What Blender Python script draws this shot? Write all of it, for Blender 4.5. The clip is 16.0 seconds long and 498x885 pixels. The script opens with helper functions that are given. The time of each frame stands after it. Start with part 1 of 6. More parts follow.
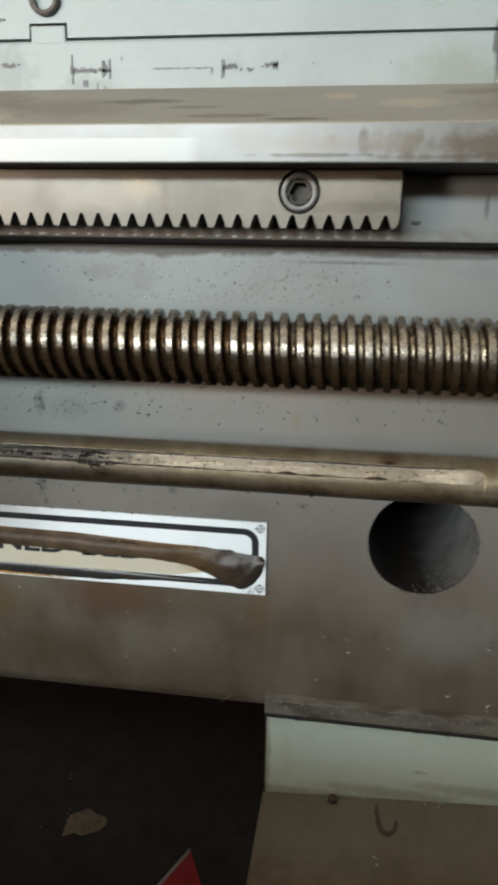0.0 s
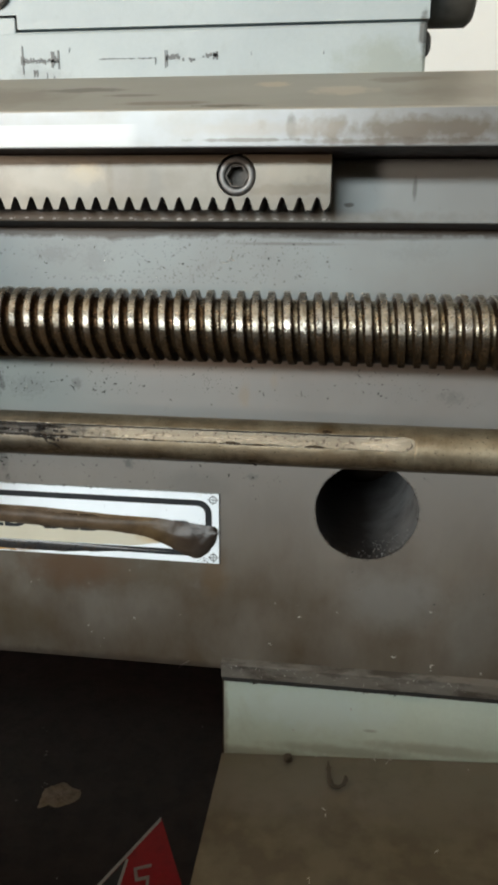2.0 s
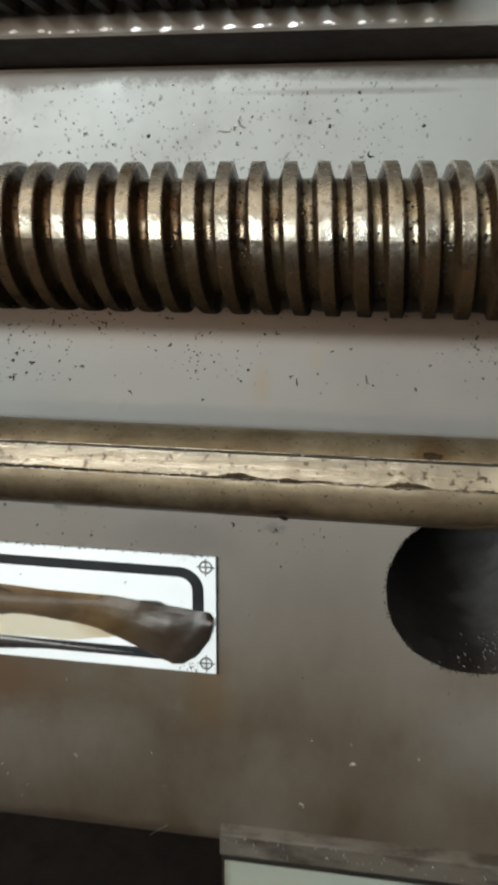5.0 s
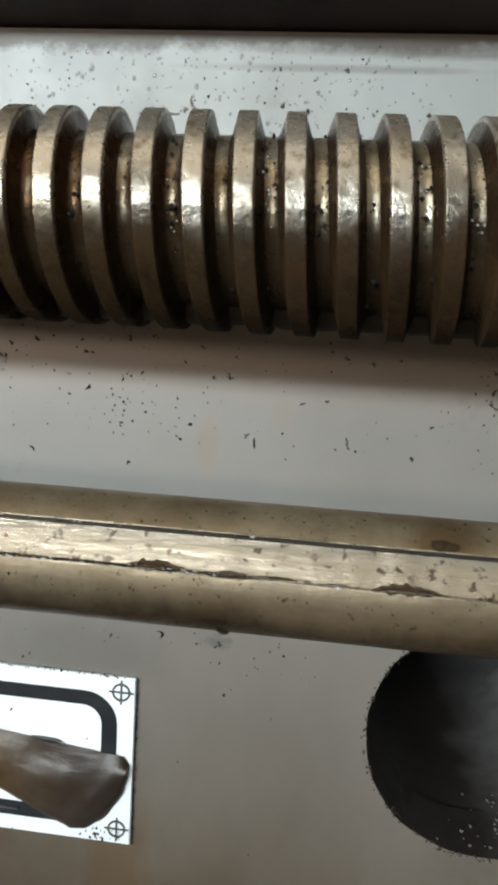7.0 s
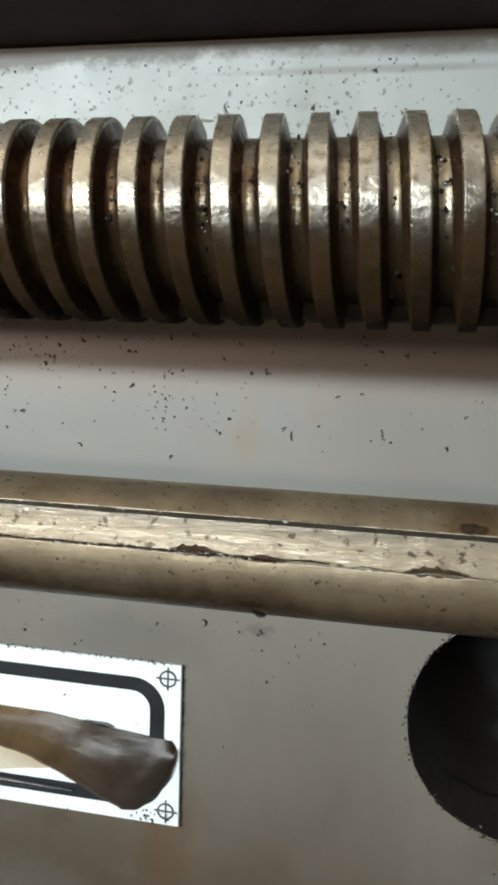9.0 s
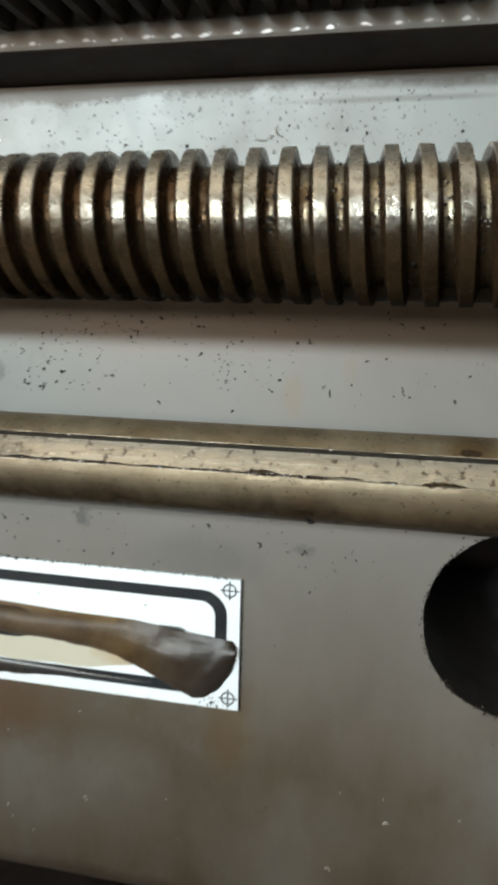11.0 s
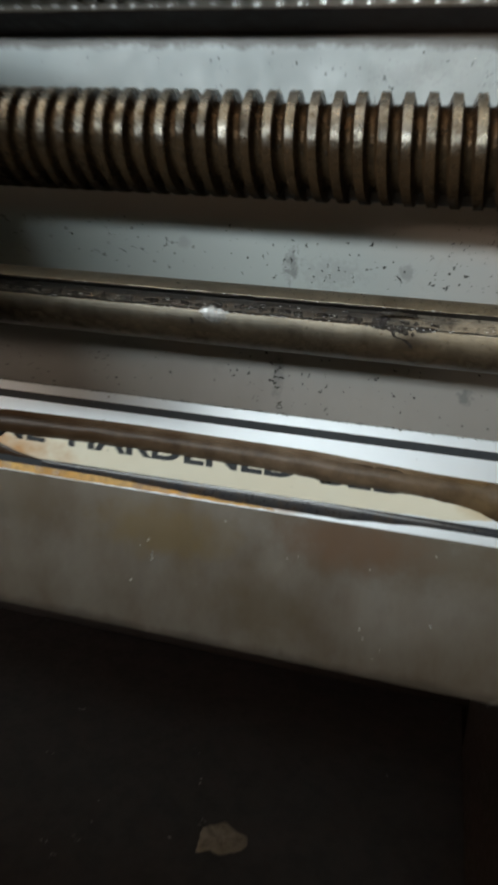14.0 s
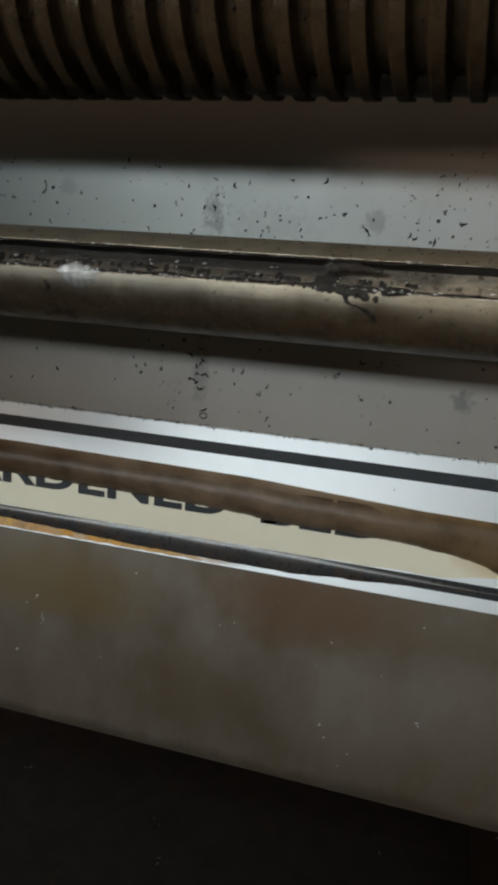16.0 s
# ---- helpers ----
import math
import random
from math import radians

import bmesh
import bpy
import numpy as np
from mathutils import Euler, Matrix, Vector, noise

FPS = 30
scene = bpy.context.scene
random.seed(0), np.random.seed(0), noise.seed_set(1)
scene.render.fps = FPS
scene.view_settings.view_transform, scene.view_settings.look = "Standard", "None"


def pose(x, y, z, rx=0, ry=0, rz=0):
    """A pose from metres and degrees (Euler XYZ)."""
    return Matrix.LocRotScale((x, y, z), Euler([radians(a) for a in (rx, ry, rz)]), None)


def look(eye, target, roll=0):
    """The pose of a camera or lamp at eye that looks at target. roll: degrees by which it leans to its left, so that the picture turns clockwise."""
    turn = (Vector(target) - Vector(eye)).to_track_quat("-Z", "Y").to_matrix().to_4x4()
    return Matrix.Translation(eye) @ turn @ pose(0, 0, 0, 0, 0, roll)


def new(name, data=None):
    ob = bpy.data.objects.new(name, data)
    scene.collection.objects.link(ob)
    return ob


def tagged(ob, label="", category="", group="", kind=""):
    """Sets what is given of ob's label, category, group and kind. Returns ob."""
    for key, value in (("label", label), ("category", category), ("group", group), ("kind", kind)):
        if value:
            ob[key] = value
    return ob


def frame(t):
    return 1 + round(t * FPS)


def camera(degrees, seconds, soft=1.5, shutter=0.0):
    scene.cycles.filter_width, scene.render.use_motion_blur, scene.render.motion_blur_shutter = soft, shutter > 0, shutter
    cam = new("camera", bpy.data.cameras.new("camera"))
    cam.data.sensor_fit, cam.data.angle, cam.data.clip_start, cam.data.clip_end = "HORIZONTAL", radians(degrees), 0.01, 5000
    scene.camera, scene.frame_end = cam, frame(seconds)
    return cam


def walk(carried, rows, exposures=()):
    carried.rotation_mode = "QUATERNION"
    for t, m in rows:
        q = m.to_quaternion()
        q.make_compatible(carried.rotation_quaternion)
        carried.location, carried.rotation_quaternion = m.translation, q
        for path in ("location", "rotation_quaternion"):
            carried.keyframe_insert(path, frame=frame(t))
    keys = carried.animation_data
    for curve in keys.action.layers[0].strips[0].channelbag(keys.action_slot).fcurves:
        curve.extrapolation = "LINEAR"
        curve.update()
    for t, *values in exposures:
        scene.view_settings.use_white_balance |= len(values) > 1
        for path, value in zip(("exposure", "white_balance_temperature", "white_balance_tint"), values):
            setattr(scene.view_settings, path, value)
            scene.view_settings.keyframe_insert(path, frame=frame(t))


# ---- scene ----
cam = camera(38.07, 16.0, soft=3.6, shutter=0.4)
PATH = [
    (0, (0.03376, -0.29060, 0.85710), (-0.03568, 0.18619, 0.72348), 0.88),
    (0.5, (0.04999, -0.29438, 0.86233), (-0.01492, 0.18362, 0.73080), 1.12),
    (1, (0.05122, -0.29858, 0.85641), (-0.01226, 0.17741, 0.71713), 1.05),
    (1.5, (0.05397, -0.30303, 0.85237), (-0.01094, 0.17263, 0.71262), 0.43),
    (2, (0.05250, -0.30496, 0.85309), (-0.00866, 0.17179, 0.71536), 0.48),
    (2.5, (0.05402, -0.30277, 0.85207), (-0.00556, 0.17447, 0.71536), 0.38),
    (3, (0.05488, -0.30452, 0.85289), (-0.00805, 0.17181, 0.71451), 0.38),
    (3.2, (0.05440, -0.30426, 0.84916), (-0.01115, 0.17007, 0.70523), 0.76),
    (5.3, (0.03100, -0.15591, 0.82006), (-0.03659, 0.32011, 0.68280), 0.53),
    (5.5, (0.03418, -0.15238, 0.82443), (-0.03931, 0.32320, 0.68869), 1.30),
    (6, (0.03235, -0.13356, 0.81033), (-0.03538, 0.34872, 0.69713), 1.66),
    (6.5, (0.03249, -0.12534, 0.81365), (-0.03216, 0.36210, 0.72292), 3.01),
    (7, (0.03230, -0.12688, 0.80549), (-0.02081, 0.36506, 0.73360), 3.46),
    (7.5, (0.03292, -0.13195, 0.80254), (-0.05122, 0.35702, 0.74066), 3.27),
    (8, (0.03623, -0.13377, 0.80198), (-0.05932, 0.35286, 0.73823), 2.32),
    (8.2, (0.03554, -0.13070, 0.80426), (-0.05134, 0.35657, 0.73344), 2.02),
    (10.3, (0.03546, -0.13124, 0.80369), (-0.05761, 0.35504, 0.73388), 1.80),
    (10.5, (0.03370, -0.13685, 0.80251), (-0.05518, 0.35040, 0.73410), 1.37),
    (11, (0.03582, -0.16547, 0.80272), (-0.06606, 0.31700, 0.71999), 1.41),
    (11.5, (0.02971, -0.20002, 0.80248), (-0.07473, 0.28220, 0.72153), 2.00),
    (12, (0.02091, -0.23584, 0.80446), (-0.10137, 0.23947, 0.70892), 2.24),
    (12.5, (-0.00537, -0.28403, 0.81069), (-0.13307, 0.19258, 0.72986), 2.24),
    (12.7, (-0.01021, -0.29153, 0.81300), (-0.14890, 0.18034, 0.72296), 2.16),
    (13, (-0.02194, -0.30887, 0.80874), (-0.16515, 0.16222, 0.72175), 2.55),
    (13.2, (-0.02400, -0.31521, 0.80873), (-0.17568, 0.15358, 0.72369), 2.98),
    (13.5, (-0.03331, -0.30859, 0.80291), (-0.17053, 0.15911, 0.69142), 4.51),
    (14, (-0.05042, -0.23249, 0.79035), (-0.17137, 0.23659, 0.66652), 4.18),
    (14.5, (-0.06146, -0.16204, 0.78758), (-0.18113, 0.30685, 0.66179), 6.12),
    (15, (-0.05410, -0.16544, 0.78394), (-0.17869, 0.30453, 0.66731), 5.81),
    (15.5, (-0.05104, -0.15785, 0.77427), (-0.17723, 0.31017, 0.65167), 4.75),
    (16, (-0.04551, -0.16103, 0.77720), (-0.17248, 0.30858, 0.66168), 3.95),
]
EXPOSURES = [(0.0, -0.87, 6500, 9), (0.6, -0.8, 6500, 9), (3.2, -0.78, 6500, 9), (5.3, -0.56, 6750, 9), (6.3, -0.50, 6550, 8), (7.2, -0.36, 6400, 8), (8.2, -0.34, 6400, 7), (10.3, -0.40, 6400, 6),
             (11.0, -0.47, 6400, 6), (12.0, -0.78, 6500, 8), (13.0, -1.08, 6350, 8), (13.5, -1.0, 6300, 8), (14.0, -0.88, 6350, 8), (14.4, -1.08, 6450, 9), (15.0, -1.08, 6750, 11), (15.5, -1.05, 6450, 10), (16.0, -1.18, 6400, 9)]
walk(cam, [(t, look(eye, target, roll)) for t, eye, target, roll in PATH], EXPOSURES)

# ---- world, window light, added fill light ----
world = bpy.data.worlds.new("sky")
scene.world = world
world.use_nodes = True
wn = world.node_tree.nodes
sky = wn.new("ShaderNodeTexSky")
sky.sky_type = "NISHITA"
sky.sun_disc = False
sky.sun_elevation = radians(35)
sky.sun_rotation = radians(200)
wn["Background"].inputs["Strength"].default_value = 0.1
world.node_tree.links.new(sky.outputs["Color"], wn["Background"].inputs["Color"])

WIN_X0, WIN_X1, WIN_Z0, WIN_Z1, FRONT_Y = -1.9, -0.1, 1.38, 1.62, -2.6
SIDE_X0, SIDE_X1, SIDE_Z0, SIDE_Z1 = -3.0, -2.05, 0.80, 1.16


def area_lamp(name, eye, target, w, h, watts, colour):
    lamp = bpy.data.lights.new(name, "AREA")
    lamp.shape = "RECTANGLE"
    lamp.size, lamp.size_y, lamp.energy, lamp.color = w, h, watts, colour
    ob = new(name, lamp)
    ob.matrix_world = look(eye, target)
    return ob


area_lamp("window_daylight", ((WIN_X0 + WIN_X1) / 2, FRONT_Y + 0.02, (WIN_Z0 + WIN_Z1) / 2),
          ((WIN_X0 + WIN_X1) / 2, 0.0, (WIN_Z0 + WIN_Z1) / 2), WIN_X1 - WIN_X0, WIN_Z1 - WIN_Z0, 115, (0.93, 1.0, 1.01))
# Warm fill with no known source, added to lift the shadows.
area_lamp("added_fill_light", ((SIDE_X0 + SIDE_X1) / 2, FRONT_Y + 0.02, (SIDE_Z0 + SIDE_Z1) / 2),
          ((SIDE_X0 + SIDE_X1) / 2, 0.0, (SIDE_Z0 + SIDE_Z1) / 2), SIDE_X1 - SIDE_X0, SIDE_Z1 - SIDE_Z0, 140, (1.0, 0.80, 0.66))


# ---- materials ----
def material(name):
    m = bpy.data.materials.new(name)
    m.use_nodes = True
    return m, m.node_tree.nodes, m.node_tree.links, m.node_tree.nodes["Principled BSDF"]


def coords(n, l, scale=(1, 1, 1)):
    tc, mp = n.new("ShaderNodeTexCoord"), n.new("ShaderNodeMapping")
    mp.inputs["Scale"].default_value = scale
    l.new(tc.outputs["Object"], mp.inputs["Vector"])
    return mp.outputs["Vector"]


def noise_of(n, l, vec, scale, detail=4.0, rough=0.6):
    t = n.new("ShaderNodeTexNoise")
    t.inputs["Scale"].default_value, t.inputs["Detail"].default_value, t.inputs["Roughness"].default_value = scale, detail, rough
    l.new(vec, t.inputs["Vector"])
    return t.outputs["Fac"]


def ramp(n, l, fac, stops):
    r = n.new("ShaderNodeValToRGB")
    els = r.color_ramp.elements
    while len(els) < len(stops):
        els.new(0.5)
    for e, (p, c) in zip(els, stops):
        e.position = p
        e.color = (*c, 1) if isinstance(c, tuple) else (c, c, c, 1)
    l.new(fac, r.inputs["Fac"])
    return r.outputs["Color"]


def mix(n, l, fac, a, b):
    m = n.new("ShaderNodeMix")
    m.data_type = "RGBA"
    for sock, v in ((m.inputs["Factor"], fac), (m.inputs["A"], a), (m.inputs["B"], b)):
        if isinstance(v, bpy.types.NodeSocket):
            l.new(v, sock)
        else:
            sock.default_value = (*v, 1) if isinstance(v, tuple) else v
    return m.outputs["Result"]


def bump(n, l, b, height, strength, distance):
    bp = n.new("ShaderNodeBump")
    bp.inputs["Strength"].default_value, bp.inputs["Distance"].default_value = strength, distance
    l.new(height, bp.inputs["Height"])
    l.new(bp.outputs["Normal"], b.inputs["Normal"])


def surface(name, base, second, grime, metal=0.0, rough=(0.35, 0.55), big=9.0, small=150.0, stretch=(1, 1, 1),
            dirt=(0.52, 0.72), relief=0.15, relief_mm=0.2, grain_low=0.82):
    """A paint or metal: two-tone cloudiness, grime in patches, fine grain in the relief and the gloss."""
    m, n, l, b = material(name)
    vec = coords(n, l, stretch)
    cloud = noise_of(n, l, vec, big)
    grain = noise_of(n, l, vec, small, 6.0, 0.7)
    patch = noise_of(n, l, vec, big * 2.3, 8.0, 0.65)
    col = mix(n, l, ramp(n, l, cloud, [(0.35, 0.0), (0.65, 1.0)]), base, second)
    col = mix(n, l, ramp(n, l, patch, [(dirt[0], 0.0), (dirt[1], 0.85)]), col, grime)
    fine = ramp(n, l, grain, [(0.3, grain_low), (0.7, 1.0)])
    mul = n.new("ShaderNodeMix")
    mul.data_type, mul.blend_type = "RGBA", "MULTIPLY"
    mul.inputs["Factor"].default_value = 1.0
    l.new(col, mul.inputs["A"])
    l.new(fine, mul.inputs["B"])
    l.new(mul.outputs["Result"], b.inputs["Base Color"])
    b.inputs["Metallic"].default_value = metal
    l.new(ramp(n, l, grain, [(0.3, rough[0]), (0.7, rough[1])]), b.inputs["Roughness"])
    bump(n, l, b, grain, relief, relief_mm / 1000)
    return m


def plain(name, colour, rough=0.5, metal=0.0):
    return surface(name, colour, tuple(c * 0.8 for c in colour), tuple(c * 0.55 for c in colour), metal, (rough * 0.85, min(1, rough * 1.15)), 30, 400)


def calc(n, l, op, *args):
    m = n.new("ShaderNodeMath")
    m.operation = op
    for sock, v in zip(m.inputs, args):
        if isinstance(v, bpy.types.NodeSocket):
            l.new(v, sock)
        else:
            sock.default_value = v
    return m.outputs["Value"]


def span(n, l, value, a, b, lo=0.0, hi=1.0):
    r = n.new("ShaderNodeMapRange")
    for key, v in (("From Min", a), ("From Max", b), ("To Min", lo), ("To Max", hi)):
        r.inputs[key].default_value = v
    l.new(value, r.inputs["Value"])
    return r.outputs["Result"]


def blot(n, l, sx, sz, wob, cx, cz, rx, rz, ragged=0.5, edge=0.4):
    """Mask of one uneven stain centred on (cx, cz) of the bed's front; a crisp edge makes it square."""
    dx = calc(n, l, "DIVIDE", calc(n, l, "SUBTRACT", sx, cx), rx)
    dz = calc(n, l, "DIVIDE", calc(n, l, "SUBTRACT", sz, cz), rz)
    if edge < 0.1:
        d = calc(n, l, "MAXIMUM", calc(n, l, "ABSOLUTE", dx), calc(n, l, "ABSOLUTE", dz))
    else:
        d = calc(n, l, "SQRT", calc(n, l, "ADD", calc(n, l, "MULTIPLY", dx, dx), calc(n, l, "MULTIPLY", dz, dz)))
    d = calc(n, l, "ADD", d, calc(n, l, "MULTIPLY", calc(n, l, "SUBTRACT", wob, 0.5), ragged * 3))
    return span(n, l, d, 1.0 + edge / 2, 1.0 - edge / 2)


def stained(n, l, vec, col, stains, wob_scale=120):
    """Lay stains (x, z, half width, half height, colour, strength, ragged, edge) over a colour."""
    sep = n.new("ShaderNodeSeparateXYZ")
    l.new(vec, sep.inputs["Vector"])
    wob = noise_of(n, l, vec, wob_scale, 6.0, 0.65)
    for cx, cz, rx, rz, tint, amount, ragged, edge in stains:
        k = blot(n, l, sep.outputs["X"], sep.outputs["Z"], wob, cx, cz, rx, rz, ragged, edge)
        col = mix(n, l, calc(n, l, "MULTIPLY", k, amount), col, tint)
    return col


def marked_steel(name, base, second, stains, metal, rough, big=20, stretch=(0.3, 1, 1), scratch=0.06, tarnish=None, specks=None):
    """Ground steel: faint lengthwise scratches, cloudy tone, and stains with their own places."""
    m, n, l, b = material(name)
    vec, here = coords(n, l, stretch), coords(n, l)
    line = coords(n, l, (0.04, 1, 1))
    cloud = noise_of(n, l, vec, big, 5.0, 0.6)
    scr = noise_of(n, l, line, 900, 4.0, 0.6)
    col = mix(n, l, ramp(n, l, cloud, [(0.38, 0.0), (0.62, 1.0)]), base, second)
    if tarnish:
        bloom = noise_of(n, l, here, 55, 7.0, 0.65)
        col = mix(n, l, ramp(n, l, bloom, [(0.42, 0.0), (0.66, tarnish[1])]), col, tarnish[0])
    col = stained(n, l, here, col, stains)
    relief = scr
    if specks:
        dots, dull = noise_of(n, l, here, 760, 5.0, 0.65), noise_of(n, l, here, 210, 6.0, 0.7)
        col = mix(n, l, ramp(n, l, dull, [(0.48, 0.0), (0.70, 0.40)]), col, specks[1])
        col = mix(n, l, ramp(n, l, dots, [(0.31, 0.9), (0.39, 0.0)]), col, specks[0])
        relief = calc(n, l, "ADD", scr, calc(n, l, "MULTIPLY", dots, 1.6))
    l.new(col, b.inputs["Base Color"])
    b.inputs["Metallic"].default_value = metal
    l.new(ramp(n, l, cloud, [(0.3, rough[0]), (0.7, rough[1])]), b.inputs["Roughness"])
    bump(n, l, b, relief, scratch, 0.0002)
    return m


def wall_paint():
    """Grey machine enamel: clean above, brown with old oil and painted shade below, smudged and stained."""
    m, n, l, b = material("grey_machine_paint")
    vec = coords(n, l)
    tall = coords(n, l, (1, 1, 0.55))
    cloud = noise_of(n, l, vec, 14)
    runs = noise_of(n, l, tall, 22, 6.0, 0.6)
    veil = noise_of(n, l, coords(n, l, (1, 1, 0.5)), 44, 7.0, 0.65)
    grain = noise_of(n, l, vec, 420, 5.0, 0.7)
    smear = noise_of(n, l, vec, 60, 8.0, 0.75)
    col = mix(n, l, ramp(n, l, cloud, [(0.35, 0.0), (0.65, 1.0)]), (0.294, 0.344, 0.357), (0.264, 0.294, 0.300))
    sep = n.new("ShaderNodeSeparateXYZ")
    l.new(vec, sep.inputs["Vector"])
    # Neutral tone from the lead screw's level downwards.
    mid_tone = calc(n, l, "MULTIPLY", span(n, l, sep.outputs["Z"], 0.828, 0.800), ramp(n, l, runs, [(0.30, 0.55), (0.62, 0.9)]))
    col = mix(n, l, mid_tone, col, (0.302, 0.294, 0.281))
    # Brown tint of the lead screw's shadow, painted on the wall.
    screw_shade = calc(n, l, "MULTIPLY", calc(n, l, "MULTIPLY", span(n, l, sep.outputs["Z"], 0.792, 0.801), span(n, l, sep.outputs["Z"], 0.826, 0.815)), ramp(n, l, runs, [(0.30, 0.6), (0.60, 1.0)]))
    col = mix(n, l, screw_shade, col, (0.305, 0.252, 0.212))
    west = calc(n, l, "MULTIPLY", span(n, l, sep.outputs["X"], -0.03, -0.10), span(n, l, sep.outputs["Z"], 0.770, 0.780))
    col = mix(n, l, calc(n, l, "MULTIPLY", west, span(n, l, sep.outputs["Z"], 0.803, 0.798)), col, (0.288, 0.318, 0.305))
    # Oil-browned paint, also darkened rightwards as painted shade.
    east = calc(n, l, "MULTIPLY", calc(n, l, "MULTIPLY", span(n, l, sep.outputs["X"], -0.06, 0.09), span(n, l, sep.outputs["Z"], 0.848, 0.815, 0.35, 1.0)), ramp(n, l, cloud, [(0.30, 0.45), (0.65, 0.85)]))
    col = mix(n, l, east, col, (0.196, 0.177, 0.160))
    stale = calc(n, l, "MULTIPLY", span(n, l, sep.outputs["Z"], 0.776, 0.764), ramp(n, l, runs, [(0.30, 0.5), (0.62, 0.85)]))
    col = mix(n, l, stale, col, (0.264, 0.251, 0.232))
    # Lower wall: brown of old oil, deepened with shade put into the colour.
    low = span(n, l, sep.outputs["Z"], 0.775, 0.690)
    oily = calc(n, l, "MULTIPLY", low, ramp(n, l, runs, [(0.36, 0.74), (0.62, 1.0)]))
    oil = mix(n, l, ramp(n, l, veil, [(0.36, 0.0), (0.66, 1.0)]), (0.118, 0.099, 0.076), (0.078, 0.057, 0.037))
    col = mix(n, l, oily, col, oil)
    brown, rust, soot = (0.075, 0.054, 0.028), (0.12, 0.070, 0.028), (0.09, 0.092, 0.09)
    col = stained(n, l, vec, col, (
        (-0.003, 0.701, 0.006, 0.012, rust, 0.45, 0.6, 0.9), (0.060, 0.8528, 0.034, 0.0010, (0.06, 0.05, 0.042), 0.6, 0.5, 0.9), (0.0300, 0.8500, 0.0200, 0.0006, (0.08, 0.07, 0.06), 0.45, 0.5, 0.9),
        # The first entry paints brown reflected light along the pad's lower front.
        (-0.150, 0.8600, 0.195, 0.0032, (0.125, 0.100, 0.070), 0.85, 0.4, 0.9), (-0.055, 0.700, 0.040, 0.012, brown, 0.6, 0.5, 0.9),
        (-0.140, 0.692, 0.022, 0.010, (0.125, 0.088, 0.036), 0.7, 0.6, 0.9), (-0.072, 0.698, 0.022, 0.009, (0.105, 0.060, 0.034), 0.7, 0.6, 0.9), (-0.205, 0.698, 0.030, 0.010, brown, 0.5, 0.5, 0.9),
        (-0.100, 0.668, 0.016, 0.012, brown, 0.5, 0.5, 0.9), (-0.012, 0.744, 0.014, 0.006, soot, 0.25, 0.4, 0.9),
        (0.080, 0.692, 0.020, 0.014, (0.20, 0.20, 0.19), 0.5, 0.4, 0.9), (0.118, 0.680, 0.012, 0.022, (0.17, 0.17, 0.16), 0.4, 0.4, 0.9),
        (-0.230, 0.688, 0.018, 0.014, (0.05, 0.048, 0.042), 0.6, 0.3, 0.7),
        (0.0112, 0.7863, 0.0022, 0.0050, (0.30, 0.22, 0.13), 0.30, 0.7, 0.9), (0.0240, 0.7930, 0.0018, 0.0030, (0.30, 0.22, 0.13), 0.2, 0.7, 0.9)))
    col = stained(n, l, vec, col, (
        (-0.0714, 0.8449, 0.007, 0.0030, soot, 0.22, 1.9, 1.0), (-0.0528, 0.8428, 0.005, 0.0055, soot, 0.18, 1.9, 1.0),
        (0.0990, 0.7883, 0.004, 0.0022, soot, 0.3, 1.9, 1.0), (0.0806, 0.8470, 0.010, 0.003, soot, 0.12, 1.5, 1.0),
        (-0.1007, 0.7890, 0.0018, 0.0040, soot, 0.7, 1.6, 0.8), (-0.0646, 0.7889, 0.0022, 0.0022, soot, 0.45, 1.6, 0.8),
        (-0.0880, 0.7870, 0.0080, 0.0040, soot, 0.20, 1.9, 1.0), (-0.1373, 0.7938, 0.0020, 0.0018, soot, 0.3, 0.5, 0.8),
        (-0.0419, 0.7530, 0.0018, 0.0022, soot, 0.7, 1.5, 0.9), (-0.1020, 0.7530, 0.0016, 0.0060, soot, 0.4, 1.5, 0.9),
        (0.0527, 0.8646, 0.0018, 0.0008, (0.04, 0.035, 0.03), 0.9, 0.4, 0.5), (0.0768, 0.8703, 0.0008, 0.0040, soot, 0.7, 0.4, 0.6),
        (0.0150, 0.7489, 0.0022, 0.0012, soot, 0.5, 1.5, 0.9)), 480)
    # Darker ragged bands along the wall's upper and lower edges.
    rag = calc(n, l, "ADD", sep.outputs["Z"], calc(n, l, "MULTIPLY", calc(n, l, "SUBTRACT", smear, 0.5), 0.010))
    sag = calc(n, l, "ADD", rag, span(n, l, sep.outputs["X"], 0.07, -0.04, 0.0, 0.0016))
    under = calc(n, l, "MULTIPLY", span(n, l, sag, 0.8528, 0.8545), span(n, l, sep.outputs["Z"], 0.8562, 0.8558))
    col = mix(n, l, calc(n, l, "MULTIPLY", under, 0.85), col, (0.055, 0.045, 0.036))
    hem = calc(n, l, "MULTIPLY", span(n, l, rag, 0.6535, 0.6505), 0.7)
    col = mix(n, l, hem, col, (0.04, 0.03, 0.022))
    col = mix(n, l, ramp(n, l, smear, [(0.60, 0.0), (0.78, 0.5)]), col, (0.15, 0.14, 0.13))
    l.new(col, b.inputs["Base Color"])
    l.new(ramp(n, l, smear, [(0.3, 0.30), (0.7, 0.52)]), b.inputs["Roughness"])
    bump(n, l, b, grain, 0.10, 0.0002)
    return m


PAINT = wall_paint()


